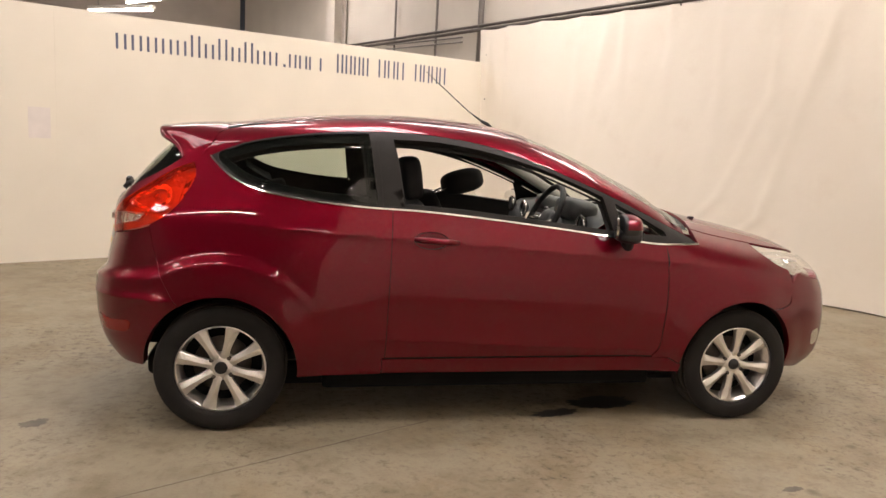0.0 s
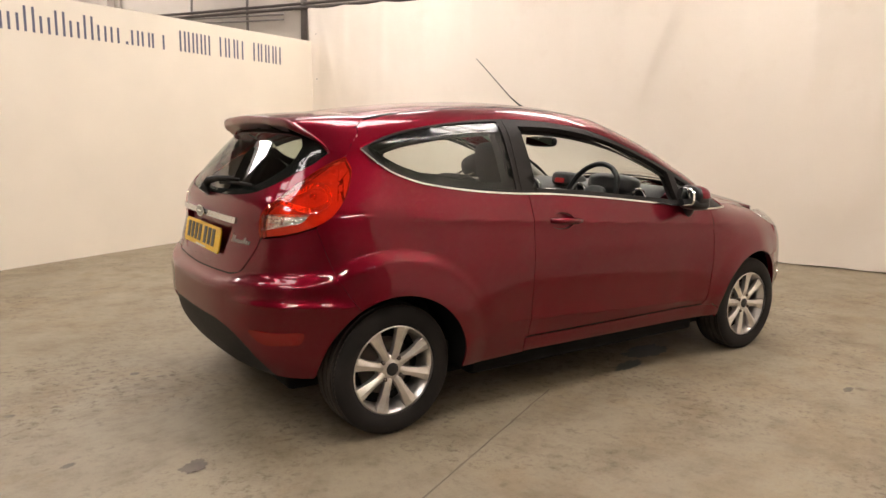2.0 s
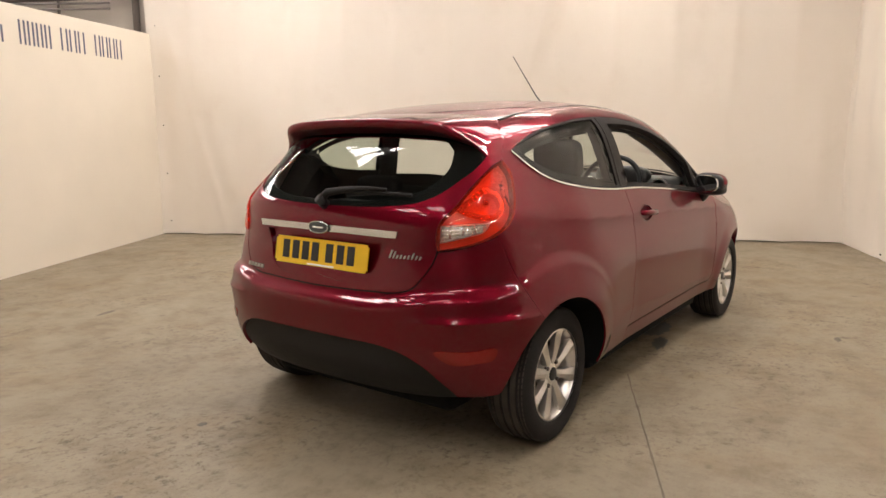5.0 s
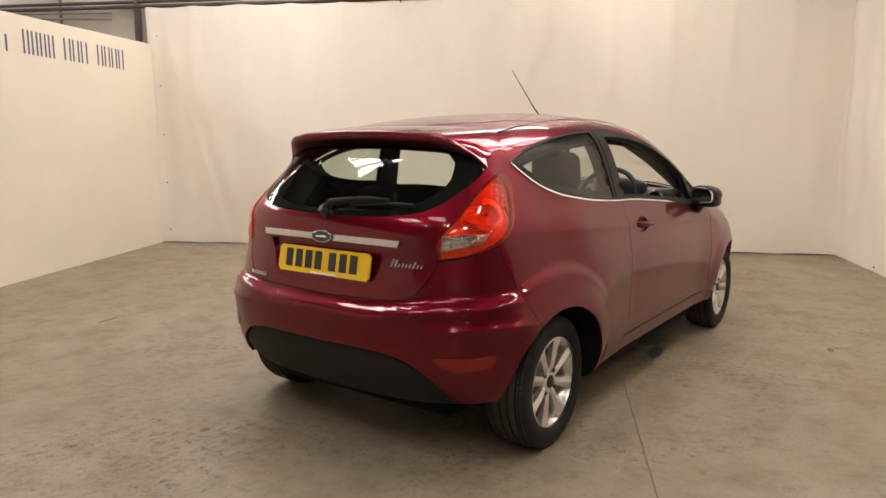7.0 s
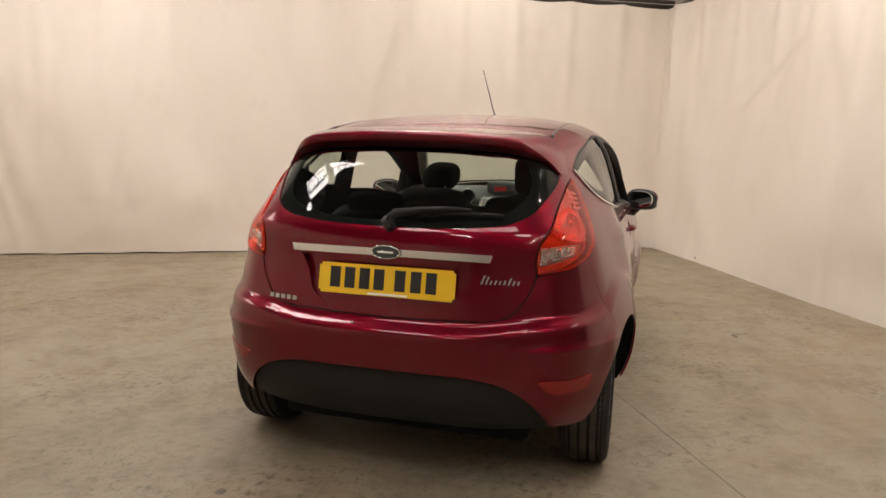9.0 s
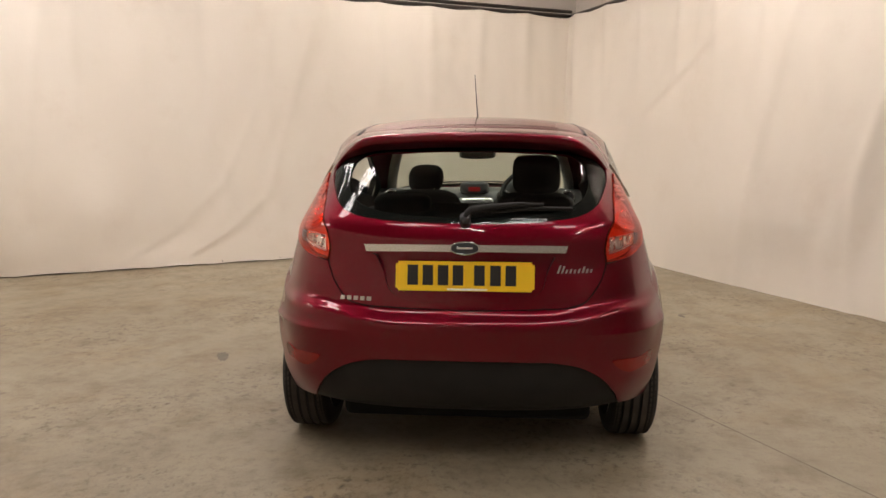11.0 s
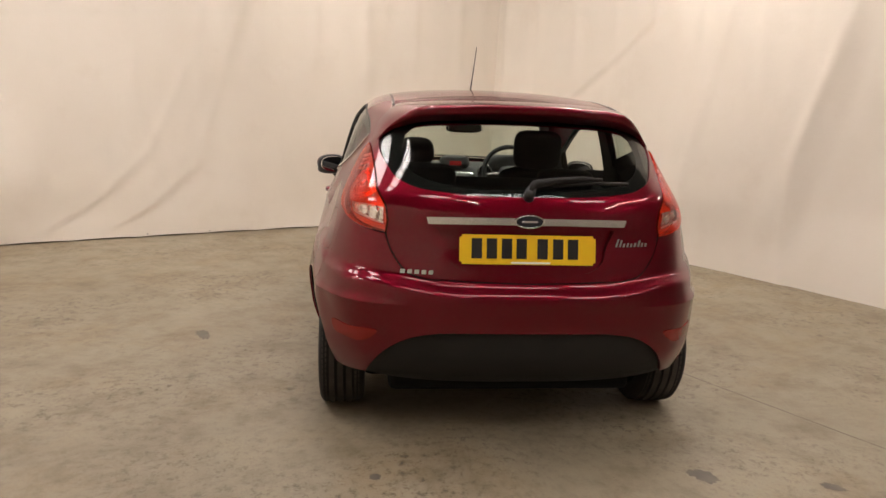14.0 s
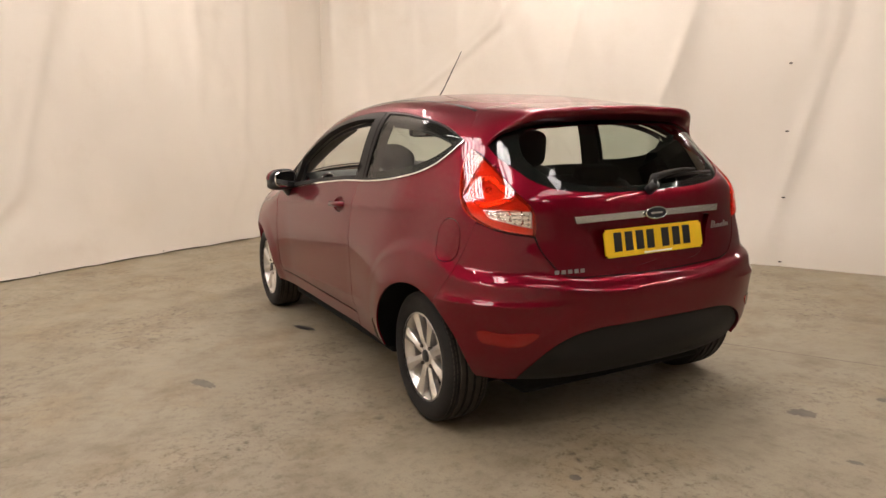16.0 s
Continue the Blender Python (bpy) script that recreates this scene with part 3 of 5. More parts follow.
def build_hall():
    # floor: one sheet, falling a little towards the partition
    bm = bmesh.new()
    xs, ys = np.linspace(-16, 16, 33), np.concatenate([np.linspace(-16, 1, 18), np.linspace(2, 20, 19)])
    g = [[bm.verts.new((x, y, floor_z(x, y))) for y in ys] for x in xs]
    for i in range(len(xs) - 1):
        for j in range(len(ys) - 1):
            bm.faces.new((g[i][j], g[i + 1][j], g[i + 1][j + 1], g[i][j + 1]))
    tagged(part("floor", bm, M_FLOOR), "worn brownish concrete floor with stains and scuffs", "floor", kind="structure")
    # floor joint: a filled saw cut
    p, q = Vector((0.95, -0.733, 0)), Vector((-3.2, -2.86, 0))
    n = 90
    bm = bmesh.new()
    d = (q - p).normalized()
    w = Vector((-d.y, d.x, 0))
    rows = []
    for k in range(n + 1):
        c = p.lerp(q, k / n) + w * 0.004 * noise.noise(Vector((k * 0.35, 0, 0)))
        half = 0.0035 + 0.004 * abs(noise.noise(Vector((k * 0.5, 5, 0))))
        rows.append((bm.verts.new(c + w * half + Vector((0, 0, 0.002))), bm.verts.new(c - w * half + Vector((0, 0, 0.002)))))
    for a, b in zip(rows, rows[1:]):
        bm.faces.new((a[0], a[1], b[1], b[0]))
    tagged(part("floor_joint", bm, M_JOINT), "dark filled joint line in the concrete", "floor joint", kind="structure")

    def blot(name, x, y, rx, ry, turn, seed, material, label):
        bm = bmesh.new()
        ring = []
        for k in range(72):
            a = 2 * math.pi * k / 72
            r = 1 + 0.25 * noise.noise(Vector((math.cos(a) * 1.3, math.sin(a) * 1.3, seed))) + 0.35 * noise.noise(Vector((math.cos(a) * 4, math.sin(a) * 4, seed))) + 0.15 * noise.noise(Vector((math.cos(a) * 11, math.sin(a) * 11, seed)))
            px, py = rx * r * math.cos(a), ry * r * math.sin(a)
            c, s = math.cos(turn), math.sin(turn)
            ring.append(bm.verts.new((x + px * c - py * s, y + px * s + py * c, floor_z(x, y) + 0.0025)))
        bm.faces.new(ring)
        tagged(part(name, bm, material), label, "stain", "stains on the floor", kind="structure")
    for i, (x, y, rx, ry, a) in enumerate(((1.915, -0.55, 0.19, 0.085, 0.1), (1.61, -0.675, 0.13, 0.042, 0.2), (1.73, 0.80, 0.10, 0.028, 0.4))):
        blot("oil_stain", x, y, rx, ry, a, i, M_OIL, "dark oil stain on the concrete")
    for i, (x, y, rx, ry, a) in enumerate(((1.0, 1.56, 0.10, 0.035, 0.4), (-0.80, -0.65, 0.06, 0.04, 0.8), (-0.77, 0.56, 0.025, 0.018, 0.0), (0.1, 2.9, 0.09, 0.02, 0.3),
                                           (-0.9, -1.1, 0.04, 0.025, 1.0), (-1.35, 0.25, 0.02, 0.016, 0.0), (2.3, -1.55, 0.05, 0.02, 0.2), (-1.2, -0.4, 0.03, 0.015, 0.4))):
        blot("dirt_stain", x, y, rx, ry, a, 20 + i, M_STAIN, "small brown stain on the concrete")

    # partition with lettering
    z_top = lambda u: 2.39 + 0.022 * u
    pts = [A1 + T1 * -8.5, A1 + T1 * 5.29]
    lows = (floor_z(*pts[0]), floor_z(*pts[1]))
    wall = slab("wall_partition", ((pts[0].x, pts[0].y), (pts[1].x, pts[1].y), lows, z_top(-8.5) + 0.06, z_top(5.29)), 0.06, M_BOARD, "cream painted board partition with slate lettering high up", "wall")
    for u in (-7.9, -5.45, -3.0, -0.55):
        a = at_board(u, 0.0012, 0)
        seam = block((0.004, 0.002, 1.0), (0, 0, 0.5), 0)
        z0 = floor_z(a.x, a.y)
        ob = part("board_seam", seam, M_BOARD, wall)
        ob.matrix_local = Matrix.LocRotScale(Vector((a.x, a.y, z0 + 0.01)), Euler((0, 0, math.atan2(T1.y, T1.x))), Vector((1, 1, z_top(u) - z0 - 0.03)))
    # lettering as plain bars
    tilt = math.atan2(T1.y, T1.x)

    def letter(u, w, z0, z1):
        bar(u, 0.024, z0, z1)
        bar(u + w - 0.024, 0.024, z0, z1)

    def bar(u, w, z0, z1):
        c = at_board(u + w / 2, 0.002, (z0 + z1) / 2)
        bm = block((w, 0.003, z1 - z0), (0, 0, 0), 0)
        ob = part("bar", bm, M_INK, wall)
        ob.matrix_local = Matrix.LocRotScale(c, Euler((0, -rise, tilt)), None)
    rise = math.atan2(0.01, 1.0)
    line = lambda u: 2.08 + 0.01 * u
    # word: stems and bowls stand as strokes
    small, tall = 0.16, 0.235
    shapes = [0, 0, 0, 0, 0, 1, 0, 1, 0, 1, 0, 0]
    pitch = 1.83 / 12
    for k, is_tall in enumerate(shapes):
        h = tall if is_tall else small
        letter(k * pitch, pitch * 0.68, line(k * pitch), line(k * pitch) + h * 0.95)
    bar(1.86, 0.03, line(1.86), line(1.86) + 0.03)
    for k, w in enumerate((0.11, 0.12, 0.19)):
        letter(1.93 + k * 0.135, w * 0.9, line(2.0), line(2.0) + small * 0.95)
    for start, stop, count in ((2.59, 3.06, 4), (3.22, 3.63, 3), (3.82, 4.36, 4)):
        step = (stop - start + 0.035) / count
        for k in range(count):
            letter(start + k * step, step - 0.035, line(start), line(start) + 0.225)
    sheet = block((0.19, 0.002, 0.29), (0, 0, 0), 0)
    ob = tagged(part("paper_notice", sheet, M_PAPER), "faded lilac paper notice taped to the partition", "notice")
    ob.matrix_world = Matrix.Translation(at_board(-0.70, 0.004, 1.308)) @ Matrix.Rotation(tilt, 4, "Z")

    # hung sheets: long soft folds that run from the ties at the top
    def drape(name, place, length, z_top, z_low, ties, seed, label, sag, amp=1.0, deep=0.03, slack=0.085, creases=()):
        nu, nv = int(length / 0.035), 96
        bm = bmesh.new()
        rows = []
        for i in range(nu + 1):
            u = length * i / nu
            col = []
            for j in range(nv + 1):
                v = j / nv
                top = z_top(u)
                near = min(abs(u - t) for t in ties)
                z = z_low(u) * (1 - v) + (top - 0.025 * min(1, near / 0.35)) * v
                f = 0.085 * noise.noise(Vector((u * 0.5 + 0.75 * v * sag, v * 0.7, seed)))
                f += 0.034 * noise.noise(Vector((u * 1.4 + 1.6 * v * sag, v * 1.1, seed + 7)))
                fold = noise.noise(Vector((u * 2.3 + 2.6 * v * sag, v * 0.9, seed + 3)))
                f += deep * max(0.0, fold) ** 1.4
                cross = noise.noise(Vector((u * 1.9 - 2.8 * v * sag, v * 1.3, seed + 17)))
                f += 1.5 * deep * max(0.0, cross - 0.05) ** 1.2 * min(1.0, 0.35 + noise.noise(Vector((u * 0.4, 3.0, seed + 2))) ** 2 * 5)
                f += 0.030 * math.exp(-(near / 0.07) ** 2) * max(0, v - 0.4)
                f += 0.05 * math.exp(-((v - 0.07) / 0.08) ** 2) * noise.noise(Vector((u * 1.1, 2.0, seed + 11)))
                edge = min(u, length - u)
                f += 0.018 * math.exp(-edge / 0.35) * math.cos(edge * 17)
                f += 0.006 * noise.noise(Vector((u * 6, v * 8, seed + 5)))
                f *= amp * min(1.0, 0.3 + (length - u) / 0.7) * min(1.0, 3.5 * v + 0.25)
                for heights, spots, strength in creases:
                    d = u - float(np.interp(z, heights, spots))
                    if abs(d) < 0.7:
                        f += strength * (math.exp(-(d / 0.055) ** 2) - 0.7 * math.exp(-((d - 0.15) / 0.12) ** 2) + 0.5 * math.exp(-((d + 0.22) / 0.18) ** 2))
                p = place(u, max(0.01, slack + f), z)
                col.append(bm.verts.new(p))
            rows.append(col)
        for a, b in zip(rows, rows[1:]):
            for j in range(nv):
                bm.faces.new((a[j], b[j], b[j + 1], a[j + 1])).smooth = True
        return tagged(part(name, bm, M_CLOTH), label, "curtain")
    back_len = (C2 - C1).length
    side_len = (C3 - C2).length
    back_top = lambda u: 2.955
    low_b = lambda u: floor_z(*(C1 + BACK * u)) + 0.006 + 0.010 * abs(math.sin(math.pi * (u - 0.64) / 0.645)) ** 0.7
    ties_b = [0.05] + [0.64 + 0.645 * k for k in range(12)]
    ties_s = [0.3 + 0.645 * k for k in range(10)]
    d1 = drape("hung_sheet", lambda u, off, z: at_back(u - 0.09, off, z), back_len + 0.04, back_top, low_b, ties_b, 1.5, "cream vinyl sheet hung from a rail and pinned along the floor", 0.8,
               creases=(((0.1, 0.3, 0.73, 1.9, 2.84), (3.6, 3.98, 4.47, 4.81, 5.09), 0.0085), ((0.1, 0.4, 0.9, 1.93, 2.9), (3.0, 3.5, 4.0, 4.46, 4.62), 0.006),
                        ((0.1, 0.5, 1.2, 2.8), (1.5, 1.95, 2.1, 2.3), 0.006), ((0.2, 0.8, 2.9), (6.7, 7.0, 7.15), 0.005), ((0.1, 0.9, 2.9), (0.95, 0.75, 0.2), 0.009)))
    d2 = drape("hung_sheet", at_side, side_len, lambda u: 2.965, lambda u: -0.004 + 0.005 * abs(math.sin(math.pi * (u - 0.45) / 0.645)), ties_s, 9.2, "cream vinyl sheet with soft folds hung along the side wall", -0.8, 1.3, 0.03, 0.10,
               creases=(((0.1, 0.3, 1.12, 2.19, 2.9), (4.5, 4.46, 4.54, 4.91, 5.1), 0.014), ((0.2, 1.95, 2.9), (5.6, 6.05, 6.15), 0.013), ((0.4, 1.62, 2.34, 2.9), (0.9, 1.52, 2.84, 3.2), 0.010),
                        ((0.1, 1.0, 2.9), (3.3, 3.45, 4.0), 0.012)))
    # pins and eyelets
    pin = lambda p, r=0.010: cushion((r, r, r), p, power=2, n=5)
    for k in range(12):
        u = 0.64 + 0.644 * k
        part("pin", pin(at_back(u, 0.075, low_b(u) + 0.025), 0.016), M_NAIL, d1)
    for k in range(5):
        part("eyelet", pin(at_back(0.03 + 0.012 * (4 - k), 0.08, 0.12 + 0.62 * k), 0.018), M_NAIL, d1)
    for k in range(9):
        u = 0.45 + 0.645 * k
        part("pin", pin(at_side(u, 0.075, 0.045), 0.018), M_NAIL, d2)
    for k in range(4):
        part("eyelet", cushion((0.035, 0.03, 0.014), at_side(5.735, 0.085, 0.04 + 0.565 * k), power=2, n=5), M_NAIL, d2)

    # block walls behind the sheets and round the hall
    top = 4.9
    e0, e1 = at_back(-9.5, -0.12, 0), at_back(back_len + 0.3, -0.12, 0)
    slab("wall_back", ((e0.x, e0.y), (e1.x, e1.y), -0.2, top, top), 0.2, M_BLOCK, "pale painted block wall above the hung sheet", "wall")
    e0, e1 = at_side(-0.3, -0.12, 0), at_side(6.62, -0.12, 0)
    slab("wall_side", ((e0.x, e0.y), (e1.x, e1.y), -0.2, top, top), 0.2, M_BLOCK, "pale painted block wall behind the side sheet", "wall")
    # unseen walls added behind the camera; their tone sets the paint's reflections
    out = BACK * 5.5
    n0 = at_side(6.62, -0.12, 0)
    n1 = n0 + Vector((out.x, out.y, 0))
    far0 = n1 + Vector((SIDE.x, SIDE.y, 0)) * 9.5
    end1 = at_back(-9.5, 0, 0)
    far1 = end1 + Vector((SIDE.x, SIDE.y, 0)) * 16
    slab("wall_end", ((n0.x, n0.y), (n1.x, n1.y), -0.2, top, top), 0.2, M_UNSEEN_BLOCK, "unseen pale block wall added behind the camera, toned for reflections", "wall")
    slab("wall_near", ((n1.x, n1.y), (far0.x, far0.y), -0.2, top, top), 0.2, M_UNSEEN_BLOCK, "unseen pale block wall added behind the camera, toned for reflections", "wall")
    slab("wall_front", ((far0.x, far0.y), (far1.x, far1.y), -0.2, top, top), 0.2, M_UNSEEN_BLOCK, "unseen pale block wall added behind the camera, toned for reflections", "wall")
    slab("wall_far", ((far1.x, far1.y), (end1.x, end1.y), -0.3, top, top), 0.2, M_UNSEEN_BLOCK, "unseen pale block wall added behind the camera, toned for reflections", "wall")

    # rail, pipes and steelwork over the sheet
    def straight(a, b, r, name, label, group="", material=M_PIPE, seg=10):
        return tagged(part(name, tube([a, b], r, seg), material), label, "pipe", group)
    rail = straight(at_back(-6.0, 0.03, 2.98), at_back(back_len, 0.03, 2.98), 0.026, "hanging_rail", "dark steel rail that carries the sheet", "rails")
    straight(at_back(-6.0, -0.03, 3.05), at_back(back_len, -0.03, 3.05), 0.022, "conduit_pipe", "dark pipe along the wall above the rail", "rails")
    straight(at_side(0.0, 0.03, 2.985), at_side(side_len, 0.03, 2.985), 0.024, "hanging_rail", "dark steel rail along the side wall", "rails")
    for u in ties_b:
        part("tie", tube([at_back(u, 0.05, back_top(u) - 0.03), at_back(u, 0.06, back_top(u) + 0.03)], 0.007, 6), M_NAIL, rail)
    for u, r, z0, z1 in ((-0.3, 0.045, 2.4, top), (-1.4, 0.02, 2.4, top), (-2.6, 0.02, 2.4, top)):
        straight(at_back(u, -0.05, z0), at_back(u, -0.05, z1), r, "conduit_pipe", "vertical grey conduit on the wall", "conduits", M_STEELWORK)
    for z in (2.86, 2.93):
        straight(at_back(-2.75, 0.02, z + 0.02), at_back(-0.62, 0.02, z - 0.02), 0.014, "guard_bar", "thin grey bar across the wall", "guard bars", M_STEELWORK)
    col = part("steel_column", joined(block((0.30, 0.02, top + 0.1), (0, -0.12, top / 2), 0.002), block((0.30, 0.02, top + 0.1), (0, 0.12, top / 2), 0.002), block((0.02, 0.24, top + 0.1), (0, 0, top / 2), 0.002)), M_BLOCK)
    tagged(col, "pale painted steel column against the wall", "column")
    col.matrix_world = Matrix.Translation(at_back(-4.5, 0.06, -0.15)) @ Matrix.Rotation(math.atan2(BACK.y, BACK.x), 4, "Z")

    # roof: dark sheets, purlins and pale roof lights
    mid = Vector((-1.0, 2.0))
    angle = math.atan2(SIDE.y, SIDE.x)
    turn = Matrix.Translation((mid.x, mid.y, top)) @ Matrix.Rotation(angle, 4, "Z")
    part_roof = block((36, 40, 0.08), (0, 0, 0.10), 0)
    bmesh.ops.transform(part_roof, matrix=turn, verts=part_roof.verts)
    tagged(part("ceiling", part_roof, M_ROOFING), "dark sheeted roof over the hall", "ceiling", kind="structure")
    for k in range(9):
        y = -8.5 + 2.0 * k
        bm = block((24, 0.07, 0.18), (0, y, -0.06), 0.004)
        bmesh.ops.transform(bm, matrix=turn, verts=bm.verts)
        tagged(part("roof_purlin", bm, M_STEELWORK), "dark steel purlin under the roof", "beam", "purlins")
    for gx, gy, along, wide, *dim in ROOF_LIGHTS:
        spot = Matrix.Translation((gx, gy, top)) @ Matrix.Rotation(angle, 4, "Z")
        bm = block((along, wide, 0.02), (0, 0, 0.04), 0)
        bmesh.ops.transform(bm, matrix=spot, verts=bm.verts)
        light = tagged(part("roof_light", bm, M_SKY_DIM if dim else M_SKY), "bright translucent roof light panel", "roof light", "roof lights")
        count = int(along / 0.3)
        for s in range(count):
            bm = block((0.07, wide, 0.05), (-along / 2 + along * (s + 0.5) / count, 0, 0.005), 0)
            bmesh.ops.transform(bm, matrix=spot, verts=bm.verts)
            part("glazing_bar", bm, M_STEELWORK, light)

    # strip lamps, with some unseen ones added as fill
    def strip(x, y, z, turn_deg, length=1.5):
        lamp = tagged(part("strip_light", block((length, 0.11, 0.06), (0, 0, 0.05), 0.012), M_FITTING), "white fluorescent strip light under the roof, in a set that includes added fill", "lamp", "strip lights")
        lamp.matrix_world = pose(x, y, z, 0, 0, turn_deg)
        part("tube", tube([(-length / 2 + 0.03, 0, 0), (length / 2 - 0.03, 0, 0)], 0.018, 10), M_TUBE, lamp)
        for s in (-1, 1):
            part("lamp_holder", block((0.02, 0.04, 0.05), (s * (length / 2 - 0.02), 0, 0.01), 0.004), M_FITTING, lamp)
            part("hanger", tube([(s * length * 0.35, 0, 0.07), (s * length * 0.35, 0, top - z + 0.08)], 0.006, 6), M_STEELWORK, lamp)
    for x, y, z, a in STRIPS:
        strip(x, y, z, a)


# the panel at (2.7, -2.0) is sized to brighten floor and side sheet
ROOF_LIGHTS = ((0.7, 0.3, 1.1, 1.3), (-0.55, 2.8, 0.8, 1.6), (-2.6, -0.6, 1.0, 1.9, "dim"), (4.7, 2.1, 1.0, 1.1), (-0.9, 8.6, 3.2, 1.6), (2.7, -2.0, 1.5, 1.5), (-3.9, 1.3, 1.3, 1.0), (1.9, 4.1, 0.9, 1.0),
               (2.9, 4.6, 1.2, 1.6), (-4.4, -2.8, 1.3, 1.2))
# (0.6, -6.4) is added fill; (-5.6, 0.2) lights the partition for its reflection
STRIPS = ((-6.1, -4.5, 4.3, 0), (-2.3, -4.2, 4.3, 0), (-4.2, -4.2, 4.3, 0), (0.0, 5.7, 4.3, 97), (4.5, 0.9, 4.3, -65),
          (-2.2, 9.38, 3.45, 132), (-3.0, 10.85, 3.45, 150), (1.1, -2.7, 4.3, 0), (2.8, -1.6, 4.3, 0),
          (0.6, -6.4, 4.3, 25), (-5.6, 0.2, 4.3, 30))
build_hall()

# ---------------------------------------------------------------- the car
def build_car():
    car = tagged(new("car"), "dark red metallic three-door hatchback with alloy wheels parked on concrete", "car")

    def shut_line(line, parent, flip=False):
        """A dark strip sunk in the gap between two panels, standing for its shade."""
        panel("shut_line", [np.vstack([shift_line(line, 0.007, False), shift_line(line, -0.007, False)[::-1]])], on_side, M_LINER, parent, h=0.02, lift=-0.004, depth=0.0, flip=flip)

    # lines of the right-hand flank in (s, z)
    dlo_top = [(-0.125, 1.208, 1), (-0.01, 1.252), (0.18, 1.296), (0.40, 1.33), (0.63, 1.348), (0.83, 1.348), (1.02, 1.333), (1.18, 1.308), (1.36, 1.257), (1.55, 1.19),
               (1.74, 1.118), (1.9, 1.052), (2.05, 0.985), (2.2, 0.918), (2.245, 0.888, 1)]
    belt = [(2.245, 0.888), (1.98, 0.893), (1.79, 0.916), (1.47, 0.952), (1.10, 0.988), (0.86, 1.006), (0.64, 1.014), (0.47, 1.026), (0.29, 1.047), (0.13, 1.078),
            (0.02, 1.116), (-0.06, 1.162), (-0.125, 1.208)]
    dlo_t = dense(dlo_top, closed=False)
    dlo_b = dense(belt, closed=False)
    dlo = np.vstack([dlo_t, dlo_b[1:-1]])
    quarter_glass = dense([(-0.075, 1.207), (0.0, 1.235), (0.18, 1.279), (0.40, 1.312), (0.618, 1.328, 1), (0.655, 1.036, 1), (0.47, 1.046), (0.30, 1.066), (0.14, 1.097),
                           (0.04, 1.132), (-0.05, 1.183)])
    quarter_glass = inset(quarter_glass, -0.009)
    door_glass = dense([(0.735, 1.316, 1), (0.93, 1.312), (1.10, 1.292), (1.25, 1.262), (1.42, 1.215), (1.58, 1.158), (1.735, 1.095, 1), (1.782, 0.945, 1), (1.47, 0.976),
                        (1.10, 1.011), (0.785, 1.03, 1)])
    corner_glass = dense([(1.80, 1.068, 1), (1.93, 1.008, 1), (2.05, 0.945, 1), (2.06, 0.925, 1), (1.825, 0.943, 1)])
    lamp_out = [(-0.205, 1.17, 1), (-0.178, 1.123), (-0.188, 1.06), (-0.224, 0.98), (-0.27, 0.93), (-0.34, 0.894), (-0.427, 0.868), (-0.544, 0.848, 1)]
    lamp_in = [(-0.544, 0.848, 1), (-0.548, 0.893), (-0.536, 0.945), (-0.466, 1.013), (-0.349, 1.104), (-0.253, 1.155), (-0.205, 1.17, 1)]
    lamp = np.vstack([dense(lamp_out, closed=False), dense(lamp_in, closed=False)[1:-1]])
    gate_edge = [(-0.165, 1.235, 1), (-0.205, 1.17), (-0.253, 1.155), (-0.349, 1.104), (-0.466, 1.013), (-0.536, 0.945), (-0.548, 0.893), (-0.544, 0.848), (-0.562, 0.80),
                 (-0.60, 0.745), (-0.64, 0.703), (-0.70, 0.684), (-0.80, 0.679), (TAIL, 0.672)]
    gate_line = dense(gate_edge, closed=False)

    # tail
    glass_half = dense([(-0.285, 1.19), (-0.33, 1.158), (-0.445, 1.097), (-0.53, 1.052), (-0.606, 1.024), (-0.749, 1.004), (-0.927, 0.996), (TAIL, 0.994)], closed=False)
    glass_top = dense([(-0.285, 1.19), (-0.32, 1.222), (-0.42, 1.255), (-0.7, 1.278), (TAIL, 1.283)], closed=False)
    rear_glass = np.vstack([both(glass_half), both(glass_top)[::-1][1:-1]])
    gate_up = dense([(-0.165, 1.235), (-0.24, 1.255), (-0.45, 1.29), (-0.8, 1.305), (TAIL, 1.31)], closed=False)
    tailgate = np.vstack([both(gate_line), both(gate_up)[::-1][1:-1]])
    recess = both(dense([(-0.735, 0.872, 1), (-0.765, 0.82), (-0.80, 0.745), (-0.835, 0.722), (TAIL, 0.718)], closed=False))
    recess = np.vstack([recess, [(TAIL * 2 + 0.735 - 0.02, 0.879)], [(-0.755, 0.879)]])
    gate = panel("tailgate", [inset(tailgate, 0.004), rear_glass, recess], on_side, M_PAINT, car, h=0.014, depth=0.03)
    shut_line(both(gate_line), gate)
    panel("rear_window", [rear_glass], on_side, M_GLASS_DARK, gate, h=0.03, lift=-0.004, depth=0.004, label="dark tinted rear window", gap=0.001)
    rim = np.vstack([both(dense([(-0.44, 1.215), (-0.47, 1.155), (-0.525, 1.11), (-0.60, 1.07), (-0.75, 1.035), (-0.93, 1.022), (TAIL, 1.02)], closed=False)),
                     both(dense([(-0.44, 1.215), (-0.46, 1.245), (-0.54, 1.262), (-0.75, 1.268), (TAIL, 1.27)], closed=False))[::-1][1:-1]])
    panel("window_border", [rear_glass, rim], on_side, M_LINER, gate, h=0.03, lift=-0.009, depth=0.0)
